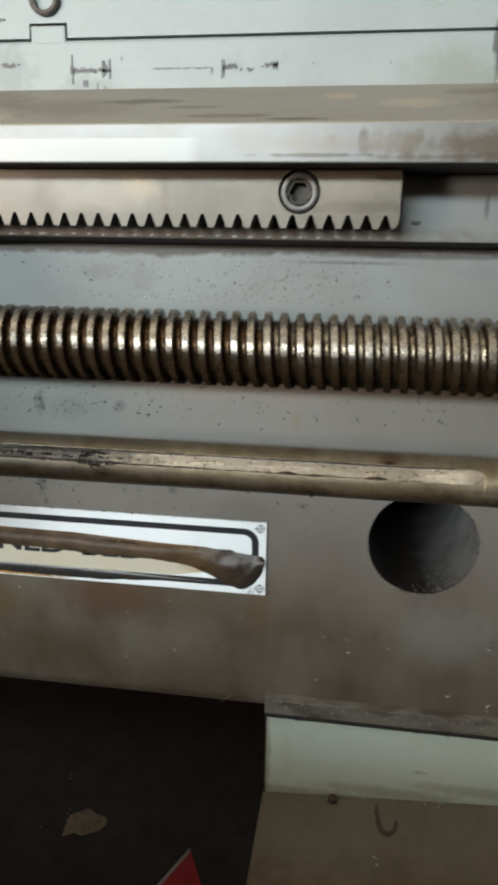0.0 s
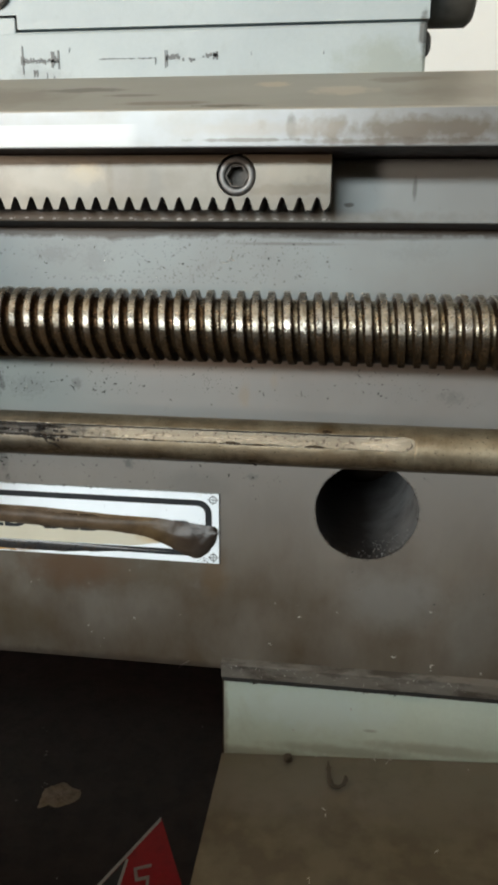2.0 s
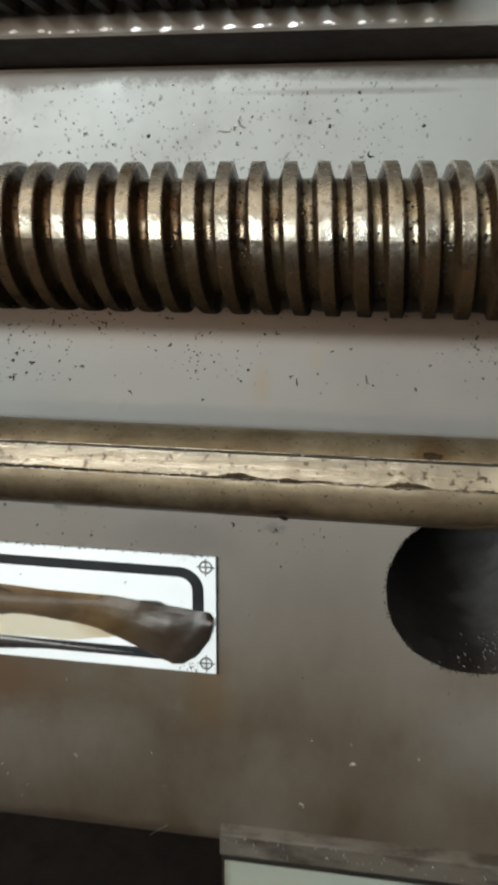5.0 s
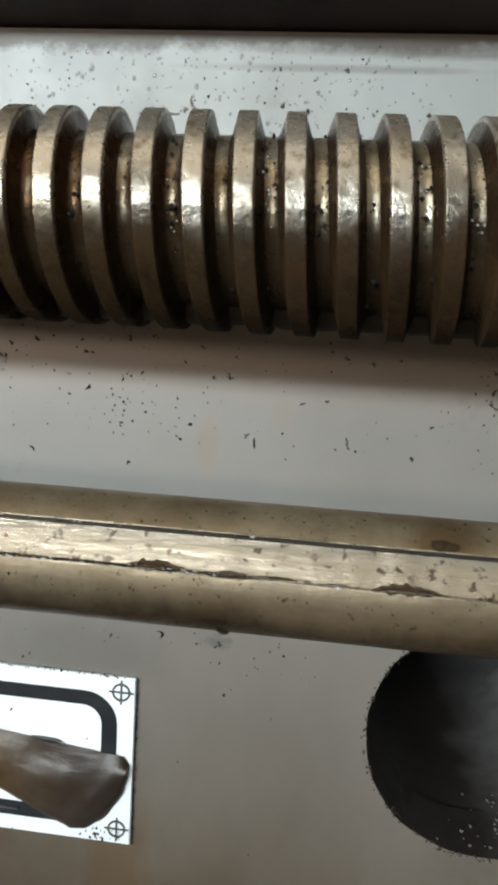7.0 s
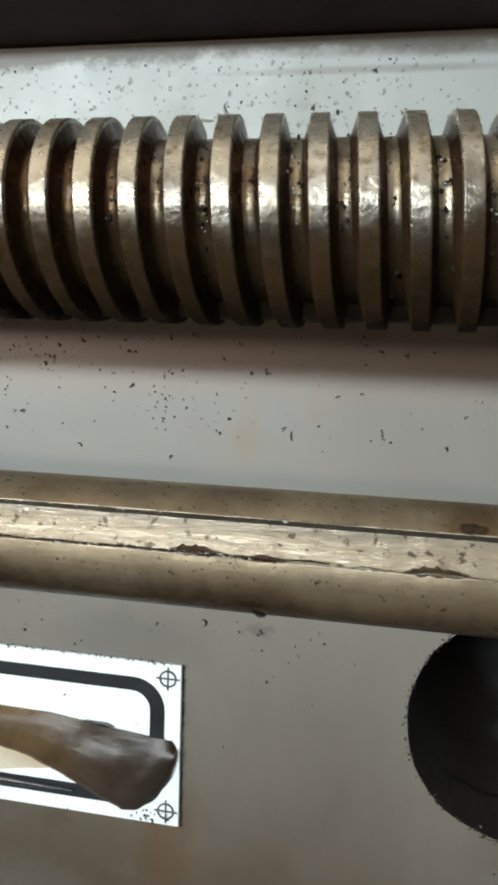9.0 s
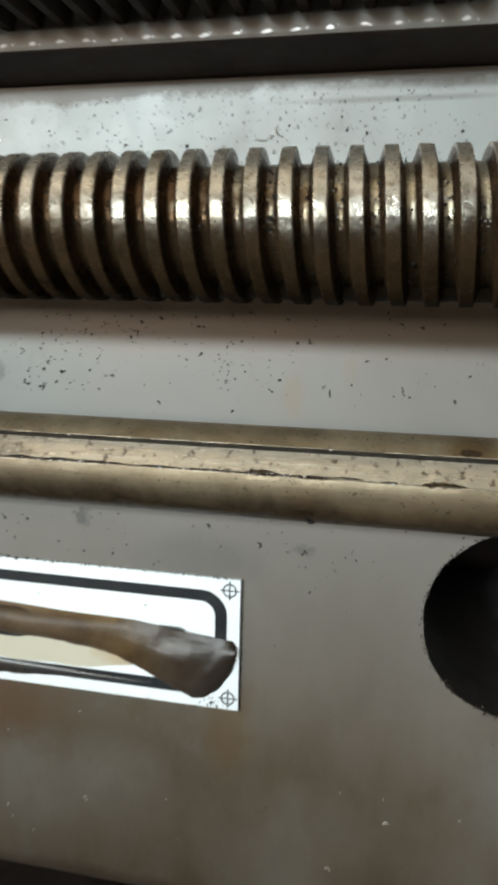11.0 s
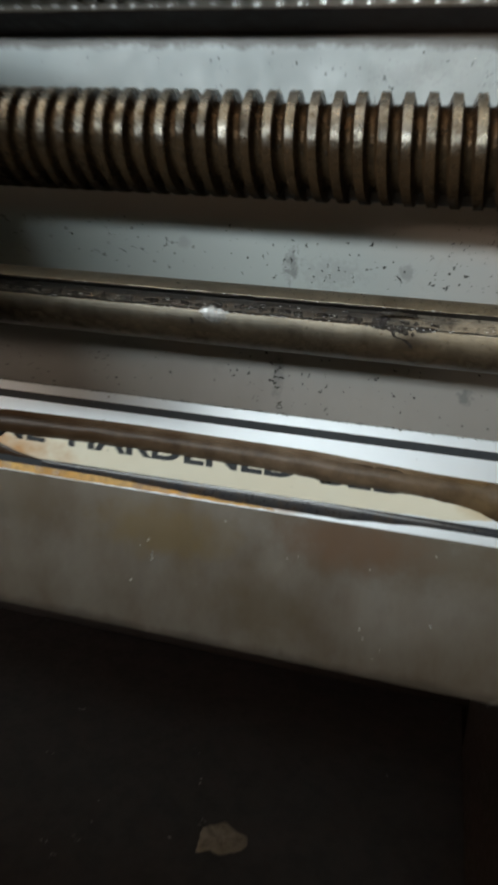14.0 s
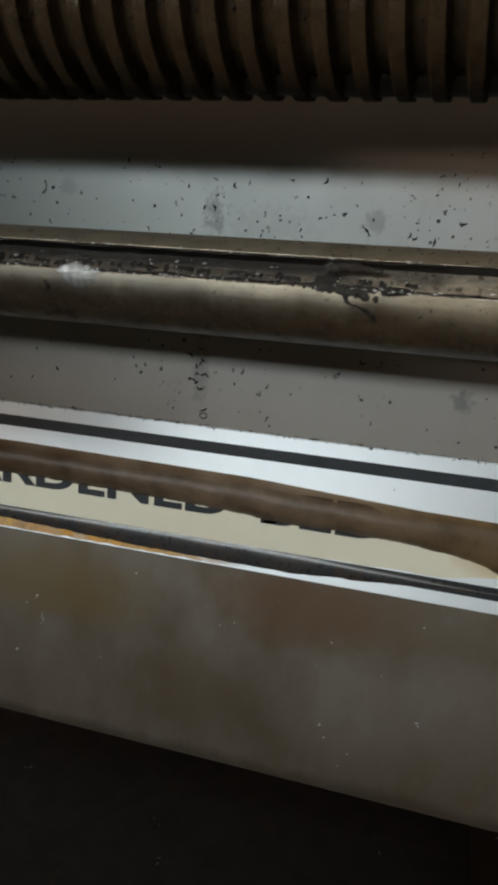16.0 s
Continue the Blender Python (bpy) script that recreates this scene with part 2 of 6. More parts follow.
def over_stains(mat, stains, wob_scale=120):
    """Lay stains with places of their own over a finished material's colour."""
    n, l = mat.node_tree.nodes, mat.node_tree.links
    sock = n["Principled BSDF"].inputs["Base Color"]
    l.new(stained(n, l, coords(n, l), sock.links[0].from_socket, stains, wob_scale), sock)
    return mat


TAIL_PAINT = over_stains(surface("pale_blue_paint", (0.385, 0.455, 0.475), (0.335, 0.40, 0.425), (0.27, 0.31, 0.32), 0, (0.35, 0.5), 18, 500, dirt=(0.58, 0.78), relief=0.03, grain_low=0.93), (
    (0.066, 0.913, 0.016, 0.010, (0.26, 0.30, 0.255), 0.6, 0.9, 0.8), (0.0775, 0.926, 0.0016, 0.007, (0.05, 0.05, 0.045), 0.8, 0.9, 0.6), (0.074, 0.900, 0.006, 0.004, (0.10, 0.11, 0.10), 0.6, 1.2, 0.8),
    (-0.073, 0.913, 0.010, 0.004, (0.22, 0.25, 0.26), 0.45, 1.4, 0.9), (0.020, 0.908, 0.020, 0.005, (0.30, 0.34, 0.35), 0.5, 1.0, 0.9), (-0.105, 0.920, 0.010, 0.010, (0.22, 0.26, 0.27), 0.5, 1.5, 0.9)))
GREEN_PAINT = surface("pale_green_paint", (0.61, 0.715, 0.65), (0.55, 0.65, 0.585), (0.46, 0.52, 0.45), 0, (0.4, 0.6), 14, 400, dirt=(0.56, 0.78), grain_low=0.93)
over_stains(GREEN_PAINT, ((0.045, 0.630, 0.034, 0.011, (0.60, 0.715, 0.72), 0.6, 0.6, 0.9), (0.015, 0.6021, 0.030, 0.0028, (0.30, 0.31, 0.26), 0.6, 0.6, 0.9), (0.060, 0.6076, 0.030, 0.0028, (0.30, 0.31, 0.26), 0.6, 0.6, 0.9),
    (0.105, 0.6131, 0.030, 0.0028, (0.30, 0.31, 0.26), 0.6, 0.6, 0.9), (0.002, 0.622, 0.0016, 0.030, (0.22, 0.21, 0.17), 0.6, 0.7, 0.9), (0.0740, 0.6205, 0.0030, 0.0008, (0.20, 0.22, 0.18), 0.5, 0.8, 0.9)))
LEDGE = surface("oily_green_paint", (0.205, 0.184, 0.158), (0.172, 0.154, 0.115), (0.10, 0.082, 0.055), 0, (0.40, 0.60), 16, 300, dirt=(0.52, 0.80), grain_low=0.92)


def pooled_oil(mat):
    """Olive-brown old oil standing in pools along the ledge's outer half."""
    n, l = mat.node_tree.nodes, mat.node_tree.links
    sock = n["Principled BSDF"].inputs["Base Color"]
    vec = coords(n, l)
    sep = n.new("ShaderNodeSeparateXYZ")
    l.new(vec, sep.inputs["Vector"])
    wave = calc(n, l, "MULTIPLY", calc(n, l, "SUBTRACT", noise_of(n, l, vec, 45, 6.0, 0.6), 0.5), 0.07)
    pool = span(n, l, calc(n, l, "ADD", sep.outputs["Y"], wave), -0.022, -0.050, 0.0, 0.8)
    blotch = noise_of(n, l, vec, 70, 4.0, 0.55)
    tint = mix(n, l, ramp(n, l, blotch, [(0.42, 0.0), (0.62, 1.0)]), (0.118, 0.097, 0.066), (0.180, 0.158, 0.108))
    l.new(mix(n, l, pool, sock.links[0].from_socket, tint), sock)


pooled_oil(LEDGE)
GROUND = marked_steel("ground_steel", (0.25, 0.263, 0.268), (0.21, 0.22, 0.224), (
    (-0.1100, 0.8848, 0.0890, 0.0040, (0.31, 0.318, 0.315), 0.75, 0.012, 0.05), (0.0760, 0.8868, 0.0340, 0.0032, (0.125, 0.100, 0.070), 0.75, 1.3, 0.9),
    (0.0326, 0.8880, 0.0016, 0.0036, (0.10, 0.09, 0.08), 0.7, 0.8, 0.6), (0.0200, 0.8836, 0.0160, 0.0006, (0.09, 0.08, 0.065), 0.7, 1.2, 0.6),
    (0.0700, 0.8830, 0.0300, 0.0009, (0.11, 0.09, 0.07), 0.6, 1.2, 0.6), (0.0250, 0.8870, 0.0240, 0.0022, (0.22, 0.20, 0.175), 0.5, 0.9, 0.8),
    (-0.2042, 0.8842, 0.0016, 0.0009, (0.03, 0.03, 0.03), 1.0, 0.2, 0.3), (-0.2024, 0.8858, 0.0013, 0.0010, (0.03, 0.03, 0.03), 1.0, 0.2, 0.3), (-0.2008, 0.8871, 0.0013, 0.0007, (0.03, 0.03, 0.03), 1.0, 0.2, 0.3)), 0.34, (0.28, 0.40), tarnish=((0.20, 0.195, 0.18), 0.6))

SLOPE = marked_steel("oily_way_steel", (0.37, 0.365, 0.325), (0.315, 0.305, 0.265), (
    (-0.1080, 0.9010, 0.0240, 0.0070, (0.185, 0.185, 0.15), 0.75, 0.8, 0.7),
    (0.0500, 0.9010, 0.0100, 0.0020, (0.52, 0.47, 0.38), 0.6, 0.9, 0.5), (0.0250, 0.9045, 0.0060, 0.0012, (0.55, 0.48, 0.36), 0.6, 0.9, 0.5), (0.0700, 0.9060, 0.0120, 0.0012, (0.20, 0.17, 0.13), 0.5, 1.0, 0.7),
    (0.0100, 0.8945, 0.0120, 0.0006, (0.13, 0.11, 0.085), 0.8, 1.2, 0.5), (0.0900, 0.8990, 0.0200, 0.0030, (0.26, 0.245, 0.205), 0.5, 0.9, 0.9),
    (-0.0440, 0.9030, 0.0140, 0.0010, (0.13, 0.12, 0.10), 0.7, 0.6, 0.6), (-0.0250, 0.9000, 0.0100, 0.0005, (0.15, 0.13, 0.11), 0.6, 0.6, 0.6),
    (-0.0100, 0.8960, 0.0140, 0.0008, (0.18, 0.14, 0.10), 0.6, 0.6, 0.6), (-0.0700, 0.9000, 0.0200, 0.0040, (0.24, 0.22, 0.18), 0.6, 0.6, 0.8)), 0.5, (0.40, 0.55), 12)
RACK = marked_steel("rack_steel", (0.225, 0.215, 0.187), (0.185, 0.175, 0.150), (
    (-0.0440, 0.8750, 0.0060, 0.0034, (0.36, 0.285, 0.17), 0.6, 0.7, 0.9), (-0.0345, 0.8735, 0.0014, 0.0060, (0.13, 0.105, 0.075), 0.6, 0.8, 0.9),
    (-0.0560, 0.8725, 0.0200, 0.0050, (0.30, 0.285, 0.245), 0.6, 0.5, 0.9), (0.0330, 0.8760, 0.0120, 0.0040, (0.29, 0.265, 0.21), 0.5, 0.8, 0.7), (-0.0180, 0.8700, 0.0030, 0.0070, (0.15, 0.145, 0.13), 0.5, 1.0, 0.9),
    (0.0300, 0.8690, 0.0200, 0.0016, (0.12, 0.10, 0.07), 0.5, 1.5, 0.6), (0.0420, 0.8785, 0.0050, 0.0010, (0.10, 0.085, 0.06), 0.7, 1.2, 0.6), (-0.0800, 0.8700, 0.0040, 0.0060, (0.15, 0.145, 0.13), 0.45, 1.0, 0.9), (-0.0300, 0.8725, 0.0040, 0.0060, (0.22, 0.21, 0.19), 0.5, 0.3, 0.8),
    (0.0200, 0.8800, 0.0700, 0.0012, (0.17, 0.13, 0.085), 0.6, 0.6, 0.8), (0.0240, 0.8720, 0.0060, 0.0070, (0.24, 0.21, 0.165), 0.4, 0.4, 0.9),
    (-0.1900, 0.8725, 0.0200, 0.0060, (0.26, 0.26, 0.25), 0.6, 0.5, 0.8), (-0.1000, 0.8800, 0.0600, 0.0010, (0.18, 0.15, 0.105), 0.6, 0.6, 0.8)), 0.28, (0.30, 0.42), 25, (0.5, 1, 1), 0.03, ((0.15, 0.132, 0.102), 0.6))


def thread_steel(name, steel, shade, grime, greasy):
    """Worn thread: pitted steel with brown grease; in the grooves the grease thickens along the screw."""
    m, n, l, b = material(name)
    here = coords(n, l)
    cloud = noise_of(n, l, here, 120, 5.0, 0.6)
    pits = noise_of(n, l, here, 700, 5.0, 0.65)
    lumps = noise_of(n, l, here, 300, 5.0, 0.6)
    col = mix(n, l, ramp(n, l, cloud, [(0.35, 0.0), (0.65, 1.0)]), steel, shade)
    dirty = ramp(n, l, lumps, [(0.55, 0.0), (0.66, 0.85)])
    if greasy:
        sep = n.new("ShaderNodeSeparateXYZ")
        l.new(here, sep.inputs["Vector"])
        far = span(n, l, sep.outputs["X"], 0.030, -0.020, -0.20, 0.36)
        dirty = ramp(n, l, calc(n, l, "ADD", cloud, far), [(0.38, 0.05), (0.62, 1.0)])
    col = mix(n, l, dirty, col, grime)
    col = mix(n, l, ramp(n, l, pits, [(0.27, 0.9), (0.34, 0.0)]), col, (0.05, 0.036, 0.022))
    l.new(col, b.inputs["Base Color"])
    b.inputs["Metallic"].default_value = 0.78
    l.new(ramp(n, l, lumps, [(0.35, 0.21), (0.65, 0.37)]), b.inputs["Roughness"])
    both = calc(n, l, "ADD", calc(n, l, "MULTIPLY", pits, 0.5), lumps)
    bump(n, l, b, both, 0.42, 0.0005)
    return m


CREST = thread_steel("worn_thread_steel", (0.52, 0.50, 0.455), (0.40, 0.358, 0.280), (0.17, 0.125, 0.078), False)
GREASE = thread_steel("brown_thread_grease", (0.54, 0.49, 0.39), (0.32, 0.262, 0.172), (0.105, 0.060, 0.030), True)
# Thread flanks: greasy brown, darkened further as painted shade.
FLANK = thread_steel("greasy_shaded_flank_steel", (0.105, 0.062, 0.033), (0.066, 0.038, 0.020), (0.028, 0.016, 0.009), False)

ROD = marked_steel("stained_rod_steel", (0.420, 0.362, 0.262), (0.315, 0.264, 0.182), (
    (-0.1400, 0.7740, 0.0900, 0.0140, (0.165, 0.155, 0.132), 0.8, 0.3, 0.9),
    (0.0195, 0.7680, 0.0030, 0.0040, (0.16, 0.10, 0.05), 0.6, 0.5, 0.8), (0.0480, 0.7810, 0.0040, 0.0030, (0.17, 0.11, 0.05), 0.8, 0.5, 0.6),
    (-0.0600, 0.7690, 0.0030, 0.0050, (0.08, 0.06, 0.04), 0.7, 0.5, 0.7), (-0.1180, 0.7690, 0.0100, 0.0035, (0.07, 0.05, 0.035), 0.7, 0.6, 0.8),
    (0.0700, 0.7690, 0.0040, 0.0050, (0.20, 0.13, 0.07), 0.4, 0.5, 0.9), (-0.1600, 0.7690, 0.0160, 0.0040, (0.09, 0.07, 0.05), 0.6, 0.6, 0.8),
    (0.0350, 0.7700, 0.0250, 0.0040, (0.33, 0.24, 0.15), 0.5, 0.6, 0.9), (-0.0300, 0.7700, 0.0200, 0.0030, (0.22, 0.165, 0.105), 0.5, 0.7, 0.9)), 0.76, (0.42, 0.56), 60, (0.4, 1, 1), 0.25, ((0.170, 0.125, 0.072), 0.8), ((0.05, 0.038, 0.024), (0.150, 0.116, 0.074)))


def slot_material():
    """Keyway floor: scraped bright steel, patchy black grease that thickens along the rod."""
    m, n, l, b = material("greasy_slot_steel")
    vec = coords(n, l, (0.5, 1, 1))
    here = coords(n, l)
    scrape = noise_of(n, l, coords(n, l, (0.10, 1, 1)), 420, 6.0, 0.7)
    blots = noise_of(n, l, vec, 90, 8.0, 0.75)
    fleck = noise_of(n, l, here, 1500, 2.0, 0.5)
    sep = n.new("ShaderNodeSeparateXYZ")
    l.new(here, sep.inputs["Vector"])
    along = span(n, l, sep.outputs["X"], -0.01, -0.09, -0.22, 0.26)
    add = calc(n, l, "ADD", blots, along)
    thick = ramp(n, l, add, [(0.40, 0.0), (0.62, 1.0)])
    col = mix(n, l, ramp(n, l, scrape, [(0.35, 0.0), (0.65, 1.0)]), (0.47, 0.425, 0.345), (0.33, 0.285, 0.215))
    col = mix(n, l, thick, col, (0.055, 0.05, 0.045))
    col = mix(n, l, ramp(n, l, fleck, [(0.70, 0.0), (0.75, 0.5)]), col, (0.34, 0.33, 0.32))
    spots = noise_of(n, l, here, 620, 4.0, 0.6)
    col = mix(n, l, ramp(n, l, spots, [(0.36, 0.9), (0.43, 0.0)]), col, (0.06, 0.045, 0.03))
    l.new(col, b.inputs["Base Color"])
    b.inputs["Metallic"].default_value = 0.5
    l.new(ramp(n, l, scrape, [(0.3, 0.14), (0.7, 0.36)]), b.inputs["Roughness"])
    bump(n, l, b, calc(n, l, "ADD", scrape, blots), 0.30, 0.0005)
    return m


SLOT = slot_material()
CREVICE = surface("rusty_crevice", (0.085, 0.050, 0.022), (0.040, 0.024, 0.012), (0.015, 0.010, 0.006), 0, (0.30, 0.5), 160, 900, relief=0.6, relief_mm=0.4)
DARK = plain("dark_steel", (0.10, 0.10, 0.10), 0.4, 0.7)
GRIME = surface("socket_grime", (0.11, 0.105, 0.095), (0.07, 0.065, 0.058), (0.03, 0.026, 0.02), 0.2, (0.4, 0.6), 300, 1500, relief=0.6, relief_mm=0.4)
BOLT = plain("bolt_steel", (0.24, 0.24, 0.235), 0.5, 0.8)


def brushed_sheet():
    """Whitish aluminium sheet, brushed lengthwise, so that its sheen spreads up and down."""
    m, n, l, b = material("brushed_white_aluminium")
    here = coords(n, l)
    cloud = noise_of(n, l, here, 60, 5.0, 0.6)
    brush = noise_of(n, l, coords(n, l, (0.012, 1, 1)), 3200, 3.0, 0.6)
    col = mix(n, l, ramp(n, l, cloud, [(0.35, 0.0), (0.65, 1.0)]), (0.85, 0.90, 0.94), (0.81, 0.86, 0.90))
    l.new(mix(n, l, ramp(n, l, noise_of(n, l, here, 140, 8.0, 0.65), [(0.64, 0.0), (0.80, 0.6)]), col, (0.55, 0.52, 0.45)), b.inputs["Base Color"])
    b.inputs["Metallic"].default_value, b.inputs["Roughness"].default_value, b.inputs["Anisotropic"].default_value = 0.38, 0.44, 0.9
    grain = n.new("ShaderNodeTangent")
    grain.direction_type, grain.uv_map = "UV_MAP", "grain"
    l.new(grain.outputs["Tangent"], b.inputs["Tangent"])
    bump(n, l, b, brush, 0.10, 0.0002)
    return m


WHITE = brushed_sheet()
INK = plain("plate_ink", (0.03, 0.035, 0.04), 0.4)
CREAM = marked_steel("yellowed_lacquer", (0.71, 0.69, 0.575), (0.67, 0.635, 0.51), (
    (-0.2380, 0.7150, 0.0460, 0.0080, (0.46, 0.22, 0.06), 0.95, 0.5, 0.8), (-0.2420, 0.7240, 0.0200, 0.0050, (0.06, 0.03, 0.012), 0.9, 0.6, 0.8),
    (-0.0300, 0.7190, 0.0080, 0.0040, (0.45, 0.30, 0.12), 0.6, 0.4, 0.9)), 0.0, (0.28, 0.4), 20, (1, 1, 1), 0.01)

SWARF_AND_SHADE = plain("black_swarf_and_shade", (0.022, 0.02, 0.018), 0.7)
CHIP = plain("bright_swarf", (0.7, 0.7, 0.68), 0.3, 0.6)
GLINT = plain("swarf_and_painted_glint", (0.85, 0.86, 0.86), 0.25, 0.25)
STAIN = plain("oil_stain", (0.15, 0.165, 0.17), 0.5)
CAVITY = surface("oily_iron_and_shade", (0.044, 0.029, 0.023), (0.033, 0.022, 0.018), (0.015, 0.011, 0.010), 0, (0.55, 0.8), 12, 200)
CAVITY.node_tree.nodes["Principled BSDF"].inputs["Specular IOR Level"].default_value = 0.2
TRAY = surface("oily_tray_sheet", (0.038, 0.026, 0.024), (0.028, 0.019, 0.017), (0.014, 0.010, 0.009), 0, (0.35, 0.6), 30, 200, dirt=(0.44, 0.62))
RIB = surface("oily_shaded_casting", (0.36, 0.365, 0.365), (0.27, 0.265, 0.26), (0.070, 0.060, 0.053), 0, (0.3, 0.45), 40, 300, dirt=(0.50, 0.75), relief=0.05)
# Soft dark blot paints shade on the bore's left and bottom.
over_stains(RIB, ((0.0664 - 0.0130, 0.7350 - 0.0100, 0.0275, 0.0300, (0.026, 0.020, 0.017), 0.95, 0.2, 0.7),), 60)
PLASTER = surface("cream_plaster", (0.86, 0.92, 0.93), (0.84, 0.90, 0.91), (0.80, 0.84, 0.82), 0, (0.7, 0.9), 2, 60, dirt=(0.6, 0.9), relief=0.02, grain_low=0.98)
CONCRETE = surface("dark_concrete", (0.09, 0.08, 0.07), (0.07, 0.065, 0.06), (0.045, 0.04, 0.038), 0, (0.6, 0.85), 1.5, 40)
DULL = surface("cream_wall_paint", (0.76, 0.68, 0.56), (0.72, 0.64, 0.52), (0.62, 0.56, 0.47), 0, (0.7, 0.9), 1.5, 40)
BLUE = plain("blue_plastic", (0.03, 0.07, 0.25), 0.4)
ORANGE = plain("orange_plastic", (0.75, 0.20, 0.04), 0.4)
BLACK = plain("black_plastic", (0.03, 0.032, 0.033), 0.5)
RED = plain("red_card", (0.50, 0.02, 0.03), 0.45)


def fading(mat, most, least=0.55):
    """Let a film thin out by its mesh's own thickness value."""
    n, l = mat.node_tree.nodes, mat.node_tree.links
    at = n.new("ShaderNodeAttribute")
    at.attribute_name = "thickness"
    patchy = noise_of(n, l, coords(n, l), 260, 6.0, 0.65)
    k = calc(n, l, "MULTIPLY", at.outputs["Fac"], ramp(n, l, patchy, [(0.35, least), (0.6, 1.0)]))
    l.new(calc(n, l, "MULTIPLY", k, most), n["Principled BSDF"].inputs["Alpha"])
    return mat


# Dark brown for the screw's underside: grease with shade painted in.
GREASE_SHADE = surface("grease_and_shade", (0.032, 0.020, 0.010), (0.046, 0.029, 0.015), (0.015, 0.010, 0.005), 0, (0.6, 0.8), 70, 500)
GREASE_SHADE.node_tree.nodes["Principled BSDF"].inputs["Specular IOR Level"].default_value = 0.04
fading(GREASE_SHADE, 0.98, 0.86)
# Brown that darkens the rod's underside: oil plus painted shade.
ROD_UNDERSIDE = surface("brown_rod_oil_and_shade", (0.072, 0.049, 0.028), (0.046, 0.032, 0.019), (0.022, 0.015, 0.010), 0, (0.28, 0.45), 60, 500)
fading(ROD_UNDERSIDE, 0.90, 0.7)
WORN = fading(marked_steel("worn_steel", (0.34, 0.34, 0.335), (0.20, 0.195, 0.185), (), 0.6, (0.34, 0.46), 700, (1, 0.15, 0.15), 0.3), 0.75)
GREASE_BLOT = fading(plain("greasy_blot", (0.050, 0.032, 0.017), 0.7), 1.0)
GREASE_BLOT.node_tree.nodes["Principled BSDF"].inputs["Specular IOR Level"].default_value = 0.15
FLANGE = surface("worn_flange_paint", (0.22, 0.21, 0.192), (0.14, 0.125, 0.105), (0.045, 0.036, 0.028), 0, (0.3, 0.5), 60, 500, (0.3, 1, 1), dirt=(0.47, 0.60), relief=0.5)
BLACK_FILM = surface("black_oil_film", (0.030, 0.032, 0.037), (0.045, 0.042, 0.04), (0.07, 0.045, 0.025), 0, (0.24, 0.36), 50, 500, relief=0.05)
WORN_CHIP = plain("dull_swarf", (0.30, 0.29, 0.27), 0.4, 0.5)
ORANGE_STAIN = surface("rust_stain", (0.60, 0.28, 0.045), (0.66, 0.40, 0.12), (0.40, 0.20, 0.06), 0.0, (0.3, 0.5), 25, 600)
fading(ORANGE_STAIN, 0.95)
LIP = surface("grimy_lip_steel", (0.42, 0.38, 0.31), (0.24, 0.19, 0.13), (0.045, 0.032, 0.020), 0.6, (0.2, 0.45), 150, 900, (0.5, 1, 1), dirt=(0.44, 0.6), relief=0.5)
LEDGE_STAIN = plain("ledge_oil", (0.095, 0.076, 0.056), 0.6)
GOO = surface("black_wet_grease", (0.026, 0.023, 0.021), (0.018, 0.016, 0.014), (0.010, 0.008, 0.007), 0.0, (0.04, 0.12), 90, 800, relief=1.0, relief_mm=0.6)
DROPLET = plain("clear_oil", (0.42, 0.43, 0.43), 0.06)
DROPLET.node_tree.nodes["Principled BSDF"].inputs["Alpha"].default_value = 0.35
RIVET_INK = plain("faded_ink", (0.10, 0.11, 0.11), 0.45)
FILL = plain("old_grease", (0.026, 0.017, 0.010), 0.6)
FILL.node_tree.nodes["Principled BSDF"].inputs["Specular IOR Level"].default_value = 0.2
PAPER = plain("card_white", (0.6, 0.6, 0.58), 0.5)
RAG = surface("rag_cloth", (0.38, 0.33, 0.28), (0.30, 0.255, 0.205), (0.15, 0.12, 0.09), 0, (0.8, 0.95), 60, 500)


